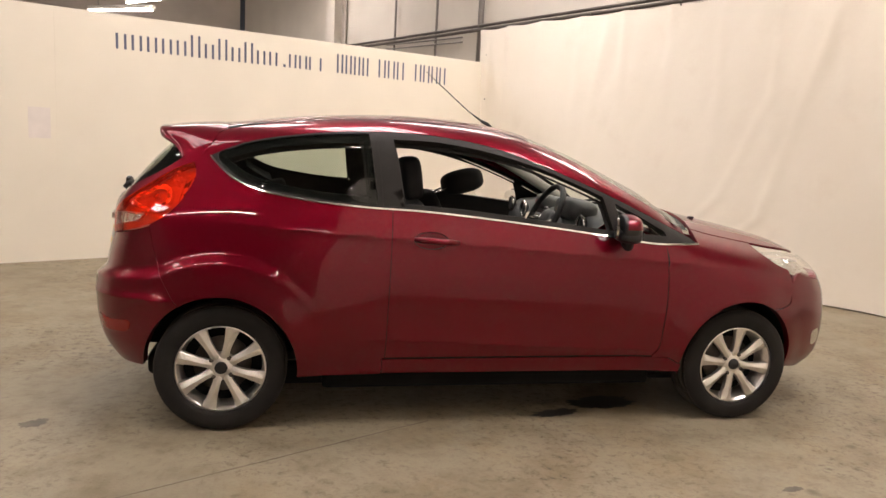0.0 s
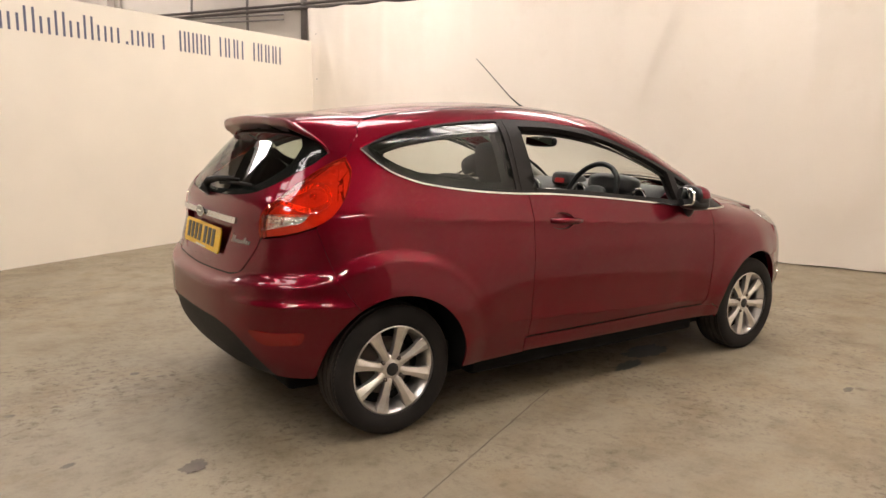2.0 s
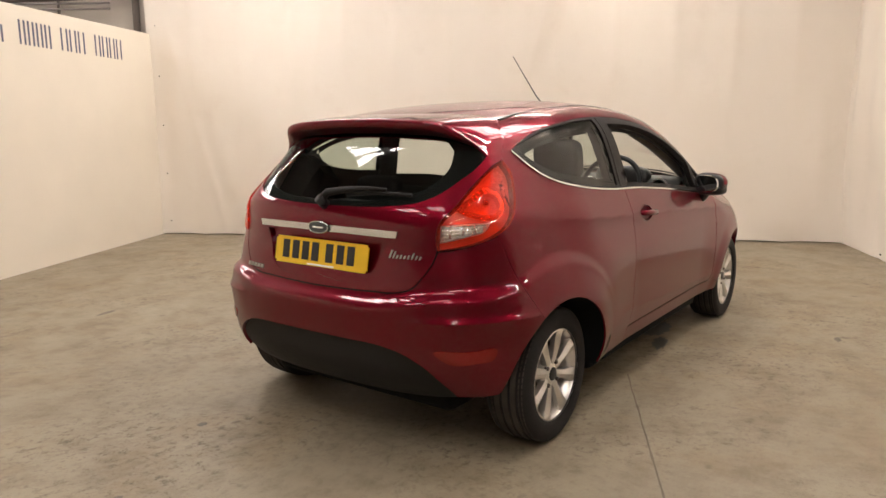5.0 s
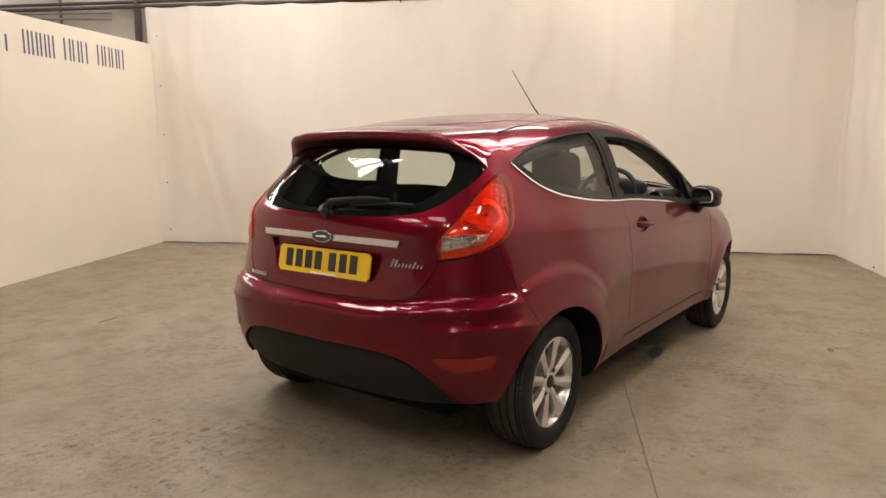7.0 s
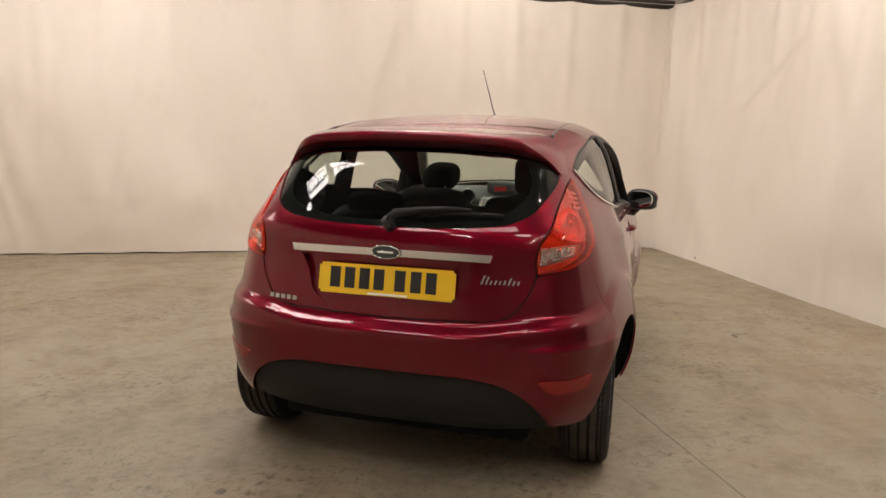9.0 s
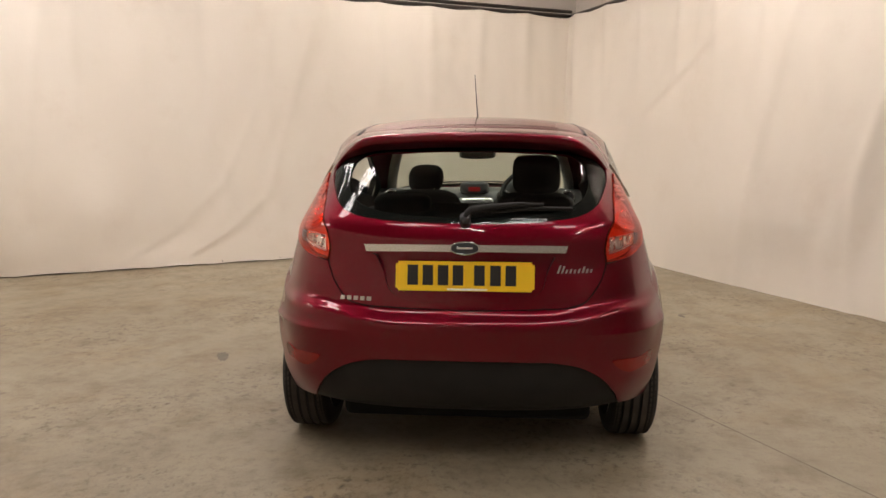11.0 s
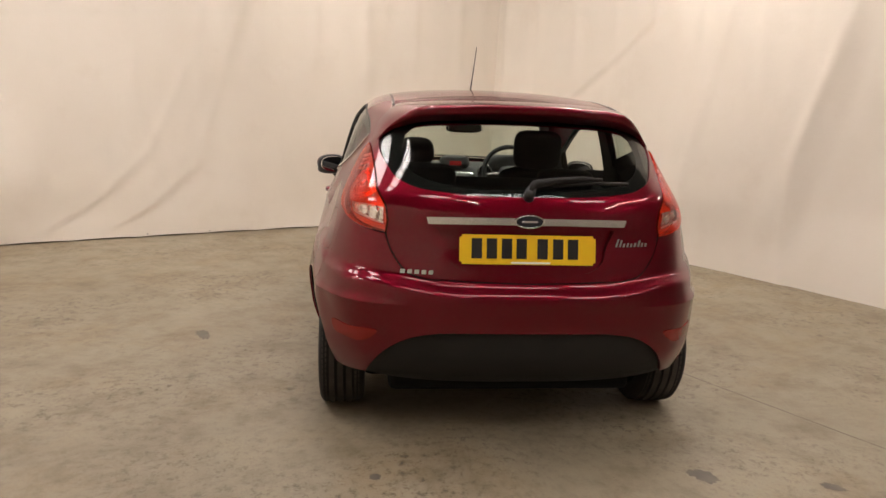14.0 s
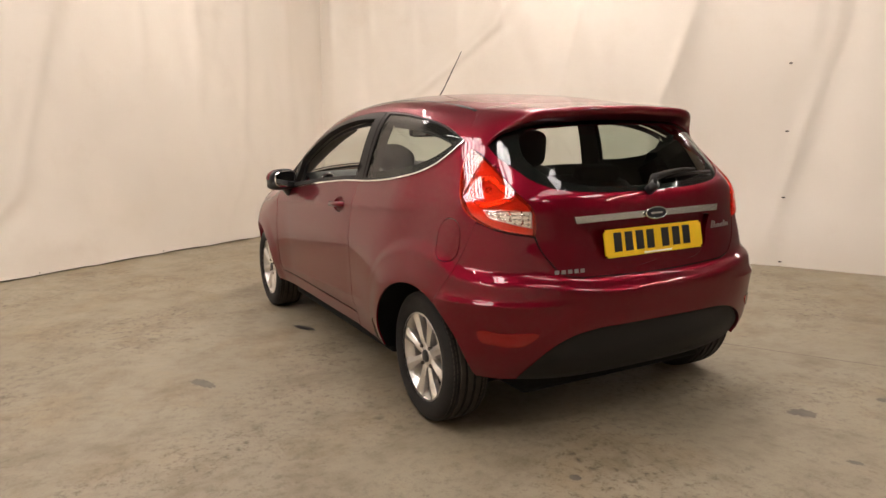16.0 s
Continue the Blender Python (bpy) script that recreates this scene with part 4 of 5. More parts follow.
    panel("plate_recess", [recess], lambda v: on_side(v) + np.stack([0.026 * sstep(0.70, 0.85, v[:, 1]) + 0.001, 0 * v[:, 0], 0 * v[:, 0]], 1), M_PAINT, gate, h=0.02, depth=0.0)

    # number plate: a yellow board with plain dark bars
    def facing(z):
        p = on_side(np.array([(TAIL, z)]))[0]
        return p
    low, high = facing(0.75), facing(0.85)
    lean = math.degrees(math.atan2(high[0] - low[0], 0.1))
    spot = pose((low[0] + high[0]) / 2 - 0.002, 0, 0.80) @ pose(0, 0, 0, 0, lean, 0)
    board = bmesh.new()
    bmesh.ops.create_cube(board, size=1, matrix=Matrix.Diagonal((0.006, 0.52, 0.111, 1)))
    bmesh.ops.bevel(board, geom=[e for e in board.edges if abs((e.verts[0].co - e.verts[1].co).x) > 0.004], offset=0.01, segments=3, affect="EDGES")
    plate = part("number_plate", board, M_PLATE, gate, "yellow plate with plain dark bars")
    plate.matrix_local = spot
    for k, y in enumerate((0.195, 0.138, 0.081, 0.025, -0.055, -0.115, -0.172)):
        b = part("bar", block((0.002, 0.040, 0.076), (-0.0042, y, 0.004), 0.0008, segments=1), M_BLACK, plate)
    part("bar", block((0.002, 0.15, 0.007), (-0.0042, -0.01, -0.049), 0.0008, segments=1), M_WHITE, plate)

    # bright bar, oval badge and raised script over the plate
    strip = both(np.array([(-0.692, 0.914), (-0.80, 0.916), (-0.95, 0.917), (TAIL, 0.9175)]))
    strip = np.vstack([strip, both(np.array([(-0.70, 0.888), (-0.80, 0.890), (-0.95, 0.892), (TAIL, 0.892)]))[::-1]])
    panel("trim_bar", [dense([(*p, 1) for p in strip], 0.02)], on_side, M_SATIN, gate, h=0.02, lift=0.012, depth=0.03, label="satin silver bar")
    at = on_side(np.array([(TAIL, 0.907)]))[0]
    oval = [(0.054 * math.cos(a), 0.023 * math.sin(a)) for a in np.linspace(0, 2 * math.pi, 40, endpoint=False)]
    badge = bmesh.new()
    base = [badge.verts.new((0.0, y, z)) for y, z in oval]
    top = [badge.verts.new((-0.008, 0.96 * y, 0.92 * z)) for y, z in oval]
    for k in range(40):
        badge.faces.new((base[k], base[(k + 1) % 40], top[(k + 1) % 40], top[k]))
    badge.faces.new(top)
    bmesh.ops.recalc_face_normals(badge, faces=badge.faces)
    badge_ob = part("oval_badge", badge, M_NAVY, gate, "dark blue oval badge with a bright rim")
    badge_ob.matrix_local = pose(at[0] - 0.014, 0, 0.907, 0, 4, 0)
    ring = part("badge_rim", tube([(-0.006, 1.0 * y, z) for y, z in oval], 0.0028, 6, closed=True), M_CHROME, badge_ob)
    part("bar", block((0.002, 0.06, 0.008), (-0.009, 0, 0), 0.0008, segments=1), M_CHROME, badge_ob)

    def letters(s0, s1, z0, z1, count, heights, lean, thick):
        for k in range(count):
            w = (s1 - s0) / count
            a, b = s0 + (k + 0.1) * w, s0 + (k + thick) * w
            zt = z0 + (z1 - z0) * heights[k % len(heights)]
            tip = 0.3 * lean * (zt - z0)
            loop = dense([(a, z0, 1), (b, z0, 1), (b + tip, zt, 1), (a + tip, zt, 1)], 0.01)
            panel("bar", [loop], on_side, M_LETTER, gate, h=0.02, lift=0.004, depth=0.004)
    letters(2 * TAIL + 0.735, 2 * TAIL + 0.610, 0.701, 0.716, 5, (1.0,), 0.0, 0.72)
    letters(-0.735, -0.598, 0.812, 0.842, 9, (1.0, 0.9, 0.45, 0.5, 0.45, 0.5, 0.8, 0.5, 0.45), 1.4, 0.5)

    # wiper

    def on_gate(y, z, up):
        p = root(np.array([0.6]), np.array([y]), np.array([z]), -1.0, 0.0, 0.0, 0.0, 1.6)
        return Vector(p[0]) + up * Vector(slope(p)[0])
    arm = part("wiper_arm", tube([on_gate(0.0, 1.0, 0.028), on_gate(-0.02, 1.022, 0.036), on_gate(-0.1, 1.036, 0.034), on_gate(-0.2, 1.048, 0.03), on_gate(-0.29, 1.05, 0.024)],
                                 [0.019, 0.017, 0.013, 0.010, 0.007], 10), M_PLASTIC, gate)
    part("wiper_pivot", tube([on_gate(0.0, 0.995, -0.004), on_gate(0.0, 0.998, 0.045)], 0.02, 14), M_BLACK, arm)
    part("wiper_blade", tube([on_gate(-0.10, 1.032, 0.012), on_gate(-0.25, 1.043, 0.014), on_gate(-0.40, 1.040, 0.012)], 0.008, 8), M_PLASTIC, arm)

    # spoiler lip over the window: grows out of the roof's end and dies out at the window's corners
    def even(line, n):
        line = np.asarray(line, float)
        d = np.concatenate([[0], np.cumsum(np.linalg.norm(np.diff(line, axis=0), axis=1))])
        k = np.linspace(0, d[-1], n)
        return np.stack([np.interp(k, d, line[:, i]) for i in range(3)], 1)
    seam_y = np.linspace(0, 0.495, 20)
    from_roof = on_top(np.stack([-0.02 + 0.08 * seam_y ** 2, -seam_y], 1))
    down = on_side(np.array([(-0.135, 1.262), (-0.165, 1.235), (-0.205, 1.19)]))
    front_line = even(np.vstack([from_roof, [(-0.045, -0.525, 1.292)], down]), 32)
    back_line = even(on_side(glass_top[::-1]), 32)
    heart = np.array([0.35, 0.0, 0.95])

    def on_body(p, lift):
        d = p - heart
        d = d / np.linalg.norm(d, axis=1)[:, None]
        q = root(0 * p[:, 0] + heart[0], 0 * p[:, 0], 0 * p[:, 0] + heart[2], d[:, 0], d[:, 1], d[:, 2], 0.0, 1.6)
        return q + lift[:, None] * slope(q)
    bm = bmesh.new()
    rows = []
    k = np.linspace(0, 1, 32)
    grow = (1 - sstep(0.70, 1.0, k))[:, None]
    skin = on_body(back_line, 0 * k + 0.005)
    tip = skin + grow * np.array([-0.062, 0.0, 0.050])
    for u in np.linspace(0, 1, 14):
        near = on_body(front_line * (1 - u) + back_line * u, 0 * k + 0.0015 + 0.004 * u)
        flat = on_body(front_line, 0 * k + 0.0015) * (1 - u) + tip * u + np.array([0, 0, 0.02 * u * (1 - u)])
        rows.append(near * (1 - grow) + flat * grow)
    rows.append(tip + np.array([-0.005, 0, -0.004]) * grow)
    rows.append(tip + np.array([-0.006, 0, -0.016]) * grow)
    rows.append(tip + np.array([-0.003, 0, -0.031]) * grow)
    rows.append(tip + np.array([0.004, 0, -0.037]) * grow)
    rows.append(on_body(back_line + (0, 0, -0.012), 0 * k + 0.003))
    grid = []
    for line in rows:
        full = np.vstack([line[::-1], (line * (1, -1, 1))[1:]])
        grid.append([bm.verts.new(q) for q in full])
    for r0, r1 in zip(grid, grid[1:]):
        for i in range(len(r0) - 1):
            bm.faces.new((r0[i], r0[i + 1], r1[i + 1], r1[i])).smooth = True
    bmesh.ops.recalc_face_normals(bm, faces=bm.faces)
    part("spoiler", bm, M_PAINT, gate)

    # roof, windscreen and bonnet
    ditch = 0.50
    roof_front = lambda y: 1.46 - 0.16 * y * y
    edge_y = dense([(0.0, -ditch), (0.7, -ditch - 0.005), (1.2, -ditch - 0.02), (1.42, -ditch - 0.035)], 0.04, closed=False)
    roof_loop = np.vstack([edge_y, [(roof_front(y), y) for y in np.linspace(-0.5, 0.5, 18)], (edge_y * (1, -1))[::-1],
                           [(-0.02 + 0.08 * y * y, y) for y in np.linspace(0.46, -0.46, 16)]])
    roof = panel("roof", [roof_loop], on_top, M_PAINT, car, h=0.04, depth=0.01, gap=0.002)
    for sg in (1, -1):
        run = on_top(np.array([(x, sg * -float(np.interp(x, edge_y[:, 0], edge_y[:, 1]))) for x in np.linspace(0.0, 1.41, 40)]))
        part("roof_ditch", tube([(*q[:2], q[2] - 0.0015) for q in run], [0.007] * 5 + [0.004] * 35, 8), M_BLACK, roof)
    screen_y = [(1.475, 0.53), (1.75, 0.60), (2.0, 0.655), (2.19, 0.675)]
    left = dense(screen_y, 0.03, closed=False)
    screen = np.vstack([left, [(2.19 + 0.10 * (1 - (y / 0.675) ** 2), y) for y in np.linspace(0.66, -0.66, 20)], (left * (1, -1))[::-1],
                        [(roof_front(y) + 0.012, y) for y in np.linspace(-0.51, 0.51, 16)]])
    panel("windscreen", [screen], on_top, M_GLASS, car, h=0.05, lift=-0.004, depth=0.004, label="clear windscreen")
    panel("windscreen_border", [screen, inset(screen, 0.03)], on_top, M_BLACK, car, h=0.05, lift=-0.009, depth=0.0)
    hood_edge = dense([(2.27, 0.625), (2.6, 0.60), (2.85, 0.55), (3.0, 0.46)], 0.03, closed=False)
    hood = np.vstack([hood_edge, [(3.0 + 0.14 * (1 - (y / 0.46) ** 2), y) for y in np.linspace(0.44, -0.44, 16)], (hood_edge * (1, -1))[::-1],
                      [(2.27 + 0.085 * (1 - (y / 0.62) ** 2), y) for y in np.linspace(-0.6, 0.6, 18)]])
    bonnet = panel("bonnet", [hood], on_top, M_PAINT, car, h=0.04, depth=0.012, gap=0.002)
    for y in (0.3, -0.3):
        part("washer_jet", block((0.03, 0.025, 0.014), (2.46, y, on_top(np.array([(2.46, y)]))[0][2] + 0.005), 0.005), M_BLACK, bonnet)
    cowl = np.vstack([[(2.19 + 0.10 * (1 - (y / 0.675) ** 2), y) for y in np.linspace(0.66, -0.66, 20)], [(2.27 + 0.085 * (1 - (y / 0.62) ** 2) - 0.003, y) for y in np.linspace(-0.63, 0.63, 18)]])
    panel("cowl", [cowl], on_top, M_PLASTIC, car, h=0.05, lift=-0.014, depth=0.0)
    # aerial
    foot = on_top(np.array([(1.36, 0.0)]))[0]
    aerial = part("aerial", tube([(1.36, 0, foot[2] - 0.003), (1.34, 0, foot[2] + 0.02), (1.30, 0.0, foot[2] + 0.04)], [0.016, 0.012, 0.007], 10), M_BLACK, car, "thin black whip aerial")
    part("whip", tube([(1.30, 0, foot[2] + 0.04), (1.23, 0.003, foot[2] + 0.085), (0.985, 0.012, 1.69)], [0.006, 0.0035, 0.002], 8), M_BLACK, aerial)

    # flanks, one after the other
    for flip in (False, True):
        sg = 1 if flip else -1
        arch_r = arch(0.0, -5, 122)
        quarter = np.vstack([
            dense([(0.73, 1.0, 1), (0.722, 0.75), (0.716, 0.5), (0.714, 0.40), (0.713, 0.336, 1), (0.70, 0.334, 1), (0.70, 0.258, 1), (float(arch_r[0, 0]), 0.258, 1)], 0.03, closed=False),
            arch_r,
            dense([(*arch_r[-1],), (-0.235, 0.70), (-0.318, 0.898)], closed=False)[1:],
            dense([(-0.318, 0.902), (-0.27, 0.93), (-0.224, 0.98), (-0.188, 1.06), (-0.178, 1.123), (-0.205, 1.17)], closed=False)[1:],
            dense([(-0.205, 1.17), (-0.165, 1.235)], closed=False)[1:],
            dlo_b[dlo_b[:, 0] < 0.72][::-1]])
        holes = []
        flap = None
        if flip:
            flap = np.array([(-0.188 + 0.066 * math.copysign(abs(math.cos(a)) ** 0.8, math.cos(a)), 0.818 + 0.085 * math.copysign(abs(math.sin(a)) ** 0.8, math.sin(a)))
                             for a in np.linspace(0, 2 * math.pi, 40, endpoint=False)])
            holes = [flap]
        q = panel("quarter_panel", [quarter, *holes], on_side, M_PAINT, car, h=0.013, depth=0.008, flip=flip)
        if flap is not None:
            panel("fuel_flap", [flap], on_side, M_PAINT, q, h=0.03, lift=0.0, depth=0.01, flip=flip, gap=0.003, label="round-cornered fuel flap")
        # rail over the windows
        rear_edge = on_side(np.array([(-0.165, 1.235), (-0.135, 1.262)]))
        upper = on_top(np.array([(x, -float(np.interp(x, edge_y[:, 0], -edge_y[:, 1]))) for x in np.linspace(-0.005, 1.42, 50)]))
        upper2 = on_top(np.array([(x, -float(np.interp(x, left[:, 0], left[:, 1]))) for x in np.linspace(1.48, 2.19, 26)]))
        top3 = on_side(dlo_t[::-1])
        top3 = top3[top3[:, 0] < 2.2]
        ring3 = np.vstack([rear_edge, [(-0.045, -0.525, 1.292)], upper, upper2, top3])
        rail = rail_of(ring3)
        panel("roof_rail", [rail], on_rail, M_PAINT, car, h=0.014, depth=0.015, flip=flip)
        # window graphic
        frame_ob = panel("window_frame", [dlo, quarter_glass, door_glass, corner_glass], on_side, M_FRAME, car, h=0.03, lift=0.0, depth=0.03, flip=flip,
                         label="matt dark grey window surround and pillar", gap=0.001)
        panel("quarter_window", [quarter_glass], on_side, M_GLASS_DARK, car, h=0.04, lift=-0.005, depth=0.004, flip=flip, label="tinted fixed rear side window")
        panel("window_border", [quarter_glass, inset(quarter_glass, 0.034)], on_side, M_LINER, frame_ob, h=0.04, lift=-0.011, depth=0.0, flip=flip)
        panel("corner_window", [corner_glass], on_side, M_GLASS, car, h=0.04, lift=-0.005, depth=0.004, flip=flip)
        pill = dense([(0.66, 1.342, 1), (0.73, 1.342, 1), (0.785, 1.02, 1), (0.69, 1.02, 1)], 0.03)
        panel("pillar_cover", [pill], on_side, M_FRAME, frame_ob, h=0.04, lift=0.003, depth=0.006, flip=flip)
        band = np.vstack([dlo_b, shift_line(dlo_b, 0.0075, closed=False)[::-1]])
        panel("chrome_strip", [band], on_side, M_CHROME, car, h=0.02, lift=0.006, depth=0.014, flip=flip, label="bright chrome belt strip")
        # door, sill, front wing
        arch_f = arch(2.489, 188, 60)
        door = np.vstack([
            dlo_b[(dlo_b[:, 0] > 0.73) & (dlo_b[:, 0] < 2.05)][::-1],
            dense([(2.052, 0.885, 1), (2.06, 0.75), (2.055, 0.5), (2.035, 0.37), (2.01, 0.342, 1), (0.713, 0.336, 1), (0.714, 0.40), (0.716, 0.5), (0.722, 0.75), (0.73, 1.0, 1)], 0.03,
                  closed=False)])
        pocket = np.array([(0.905 + 0.075 * math.cos(a), 0.877 + 0.036 * math.sin(a)) for a in np.linspace(0, 2 * math.pi, 36, endpoint=False)])
        door_ob = panel("door", [door, pocket], on_side, M_PAINT, car, h=0.013, depth=0.02, gap=0.003, flip=flip)
        shut_line(dense([(2.052, 0.885, 1), (2.06, 0.75), (2.055, 0.5), (2.035, 0.37), (2.01, 0.342, 1), (0.713, 0.336, 1), (0.714, 0.40), (0.716, 0.5), (0.722, 0.75), (0.73, 0.995, 1)], 0.03, closed=False),
                  door_ob, flip)
        panel("handle_pocket", [pocket], lambda v: on_side(v) + 0.030 * np.maximum(0, 1 - ((v[:, :1] - 0.905) / 0.076) ** 2 - ((v[:, 1:] - 0.877) / 0.037) ** 2) ** 0.5 * np.array([[0, 1, 0]]),
              M_PAINT, door_ob, h=0.012, depth=0.0, flip=flip)
        hp = on_side(np.array([(0.83, 0.882), (0.86, 0.881), (0.92, 0.878), (0.99, 0.874), (1.03, 0.871)]))
        out = (-0.004, 0.012, 0.017, 0.014, -0.003)
        hp = [(p[0], -sg * p[1] if flip else p[1], p[2]) for p in hp]
        hp = [(p[0], sg * (abs(p[1]) + o), p[2]) for p, o in zip(hp, out)]
        handle = tube(hp, [0.011, 0.0145, 0.015, 0.0145, 0.010], 12)
        part("door_handle", handle, M_PAINT, door_ob)
        sill = np.vstack([[(0.702, 0.331), (2.01, 0.338)], [(2.10, 0.335), (2.165, 0.30), (2.165, 0.26)], [(x, 0.26) for x in np.linspace(2.1, 0.75, 20)], [(0.702, 0.26)]])
        panel("sill", [dense([(*p, 1) for p in sill], 0.03)], on_side, M_PAINT, car, h=0.03, depth=0.03, gap=0.0015, flip=flip)
        hood3 = on_top(hood_edge * (1, -1))
        wing_top = np.stack([s_of(hood3), hood3[:, 2]], 1)
        wing_top = wing_top[wing_top[:, 0] < 2.66]
        head_lamp = dense([(2.645, 0.842, 1), (2.72, 0.79), (2.86, 0.742), (3.05, 0.705), (3.13, 0.70), (3.19, 0.73), (3.18, 0.775), (3.0, 0.815), (2.8, 0.838)])
        wing = np.vstack([
            [(2.052, 0.888)], dlo_b[(dlo_b[:, 0] > 2.06)][::-1][:-1], [(2.25, 0.90)], wing_top,
            dense([(2.645, 0.842), (2.72, 0.79), (2.79, 0.765)], closed=False), dense([(2.80, 0.70), (2.78, 0.60), (float(arch_f[-1, 0]), float(arch_f[-1, 1]))], closed=False),
            arch_f[::-1][1:], dense([(2.165, 0.30, 1), (2.10, 0.335, 1), (2.012, 0.342), (2.035, 0.37), (2.055, 0.5), (2.06, 0.75)], 0.03, closed=False)])
        panel("front_wing", [wing], on_side, M_PAINT, car, h=0.016, depth=0.02, gap=0.002, flip=flip)
        lamp_f = panel("headlight", [head_lamp], on_side, M_CLEAR, car, h=0.03, lift=0.003, depth=0.02, flip=flip, label="clear swept-back headlight")
        panel("reflector", [inset(head_lamp, 0.006)], on_side, M_LAMP, lamp_f, h=0.03, lift=-0.03, depth=0.0, flip=flip)
        c = on_side(np.array([(2.98, 0.765)]))[0]
        part("bulb_housing", cushion((0.08, 0.09, 0.07), (c[0] - 0.07, (1 if flip else -1) * (abs(c[1]) - 0.04), c[2])), M_CHROME, lamp_f)
        # rear lamp
        white = dense([(-0.532, 0.941, 1), (-0.45, 0.947), (-0.345, 0.947, 1), (-0.362, 0.923), (-0.44, 0.899), (-0.536, 0.876, 1)])
        tail = panel("tail_light", [lamp, white], on_side, M_RED_LENS, car, h=0.02, lift=0.007, depth=0.012, flip=flip, label="tall red tail light with a clear reversing lens")
        panel("lamp_housing", [inset(lamp, 0.003)], on_side, M_LAMP_RED, tail, h=0.012, lift=-0.03, depth=0.0, flip=flip)
        panel("reversing_lens", [white], on_side, M_CLEAR, tail, h=0.02, lift=0.0065, depth=0.006, flip=flip, label="clear reversing lens", gap=0.001)
        panel("reversing_reflector", [inset(white, 0.002)], on_side, M_LAMP, tail, h=0.012, lift=-0.014, depth=0.0, flip=flip)
        ribs = [(-0.50, 0.89), (-0.455, 0.90), (-0.41, 0.912)]
        for rs, rz in ribs:
            d = on_side(np.array([(rs, rz + 0.004), (rs + 0.006, 0.943)]))
            part("lens_rib", tube([(q[0] + 0.006, (1 if flip else -1) * (abs(q[1]) - 0.006), q[2]) for q in d], 0.004, 8), M_LAMP, tail)
        bowl = dense([(-0.47, 1.0), (-0.40, 0.965), (-0.30, 0.965), (-0.262, 1.0), (-0.272, 1.05), (-0.33, 1.075), (-0.40, 1.045)])
        bowl_ob = panel("lamp_bowl", [bowl, inset(bowl, 0.02)], on_side, M_LAMP, tail, h=0.012, lift=-0.006, depth=0.024, flip=flip)
        c = on_side(np.array([(-0.35, 1.015)]))[0]
        part("bulb", cushion((0.03, 0.03, 0.03), (c[0] + 0.018, (1 if flip else -1) * (abs(c[1]) - 0.014), c[2]), power=2.2, n=8), M_LAMP, tail)
        for r in range(4):
            for m in range(3 - (r == 3)):
                d = on_side(np.array([(-0.225 - 0.026 * m - 0.006 * r, 1.118 - 0.017 * r + 0.004 * m)]))[0]
                part("lamp_facet", cushion((0.014, 0.014, 0.012), (d[0] + 0.006, (1 if flip else -1) * (abs(d[1]) - 0.005), d[2]), power=2.5, n=5), M_LAMP_RED, tail)
        # wheel house
        for x in (0.0, 2.489):
            well = lathe([(0.345, -0.765), (0.355, -0.70), (0.355, -0.52), (0.30, -0.50), (0.0, -0.50)], 48)
            bmesh.ops.delete(well, geom=[v for v in well.verts if v.co.z < (0.03 if v.co.x < 0 else -0.075)], context="VERTS")
            bmesh.ops.transform(well, matrix=pose(x, 0, HUB_Z) @ Matrix.Diagonal((1, -sg, 1, 1)), verts=well.verts)
            lip = [v for v in well.verts if abs(v.co.y) > 0.75]
            skin = root(np.array([v.co.x for v in lip]), np.zeros(len(lip)), np.array([v.co.z for v in lip]), 0.0, 1.0, 0.0, 0.0, 1.2)
            for v, q in zip(lip, skin):
                v.co.y = sg * (q[1] - 0.008)
            part("wheel_liner", well, M_LINER, car)
        # mirror
        mx, my, mz = 1.815, 0.868, 0.967
        def mirror_form(grow):
            bm = cushion((0.125 * grow, 0.19 * grow, 0.125 * grow), (0, 0, 0), power=2.6)
            for v in bm.verts:
                v.co.z *= 1 - 0.72 * v.co.y * sg
                if v.co.x < -0.03:
                    v.co.x = -0.03 + (v.co.x + 0.03) * 0.25
            return bm
        shell = mirror_form(1.0)
        bmesh.ops.transform(shell, matrix=pose(mx, sg * my, mz, 0, 0, sg * 12), verts=shell.verts)
        mir = part("door_mirror", shell, M_BLACK, car, "black door mirror with a body-coloured cap")
        cap = mirror_form(1.02)
        bmesh.ops.delete(cap, geom=[v for v in cap.verts if v.co.x < -0.022 or v.co.z < 0.0], context="VERTS")
        bmesh.ops.transform(cap, matrix=pose(mx, sg * my, mz, 0, 0, sg * 12), verts=cap.verts)
        part("mirror_cap", cap, M_PAINT, mir, "dark red painted cap")
        face = bmesh.new()
        ring = [(0.078 * math.copysign(abs(math.cos(a)) ** 0.75, math.cos(a)), 0.049 * math.copysign(abs(math.sin(a)) ** 0.75, math.sin(a))) for a in np.linspace(0, 2 * math.pi, 36, endpoint=False)]
        vs = [face.verts.new((-0.044, y, z * (1 - 0.72 * sg * y))) for y, z in ring]
        vb = [face.verts.new((-0.034, 1.03 * y, 1.05 * z * (1 - 0.72 * sg * y))) for y, z in ring]
        face.faces.new(vs)
        for i in range(36):
            face.faces.new((vs[i], vs[(i + 1) % 36], vb[(i + 1) % 36], vb[i]))
        bmesh.ops.recalc_face_normals(face, faces=face.faces)
        bmesh.ops.transform(face, matrix=pose(mx - 0.012, sg * my, mz, 0, 0, sg * 20), verts=face.verts)
        part("mirror_glass", face, M_MIRROR, mir)
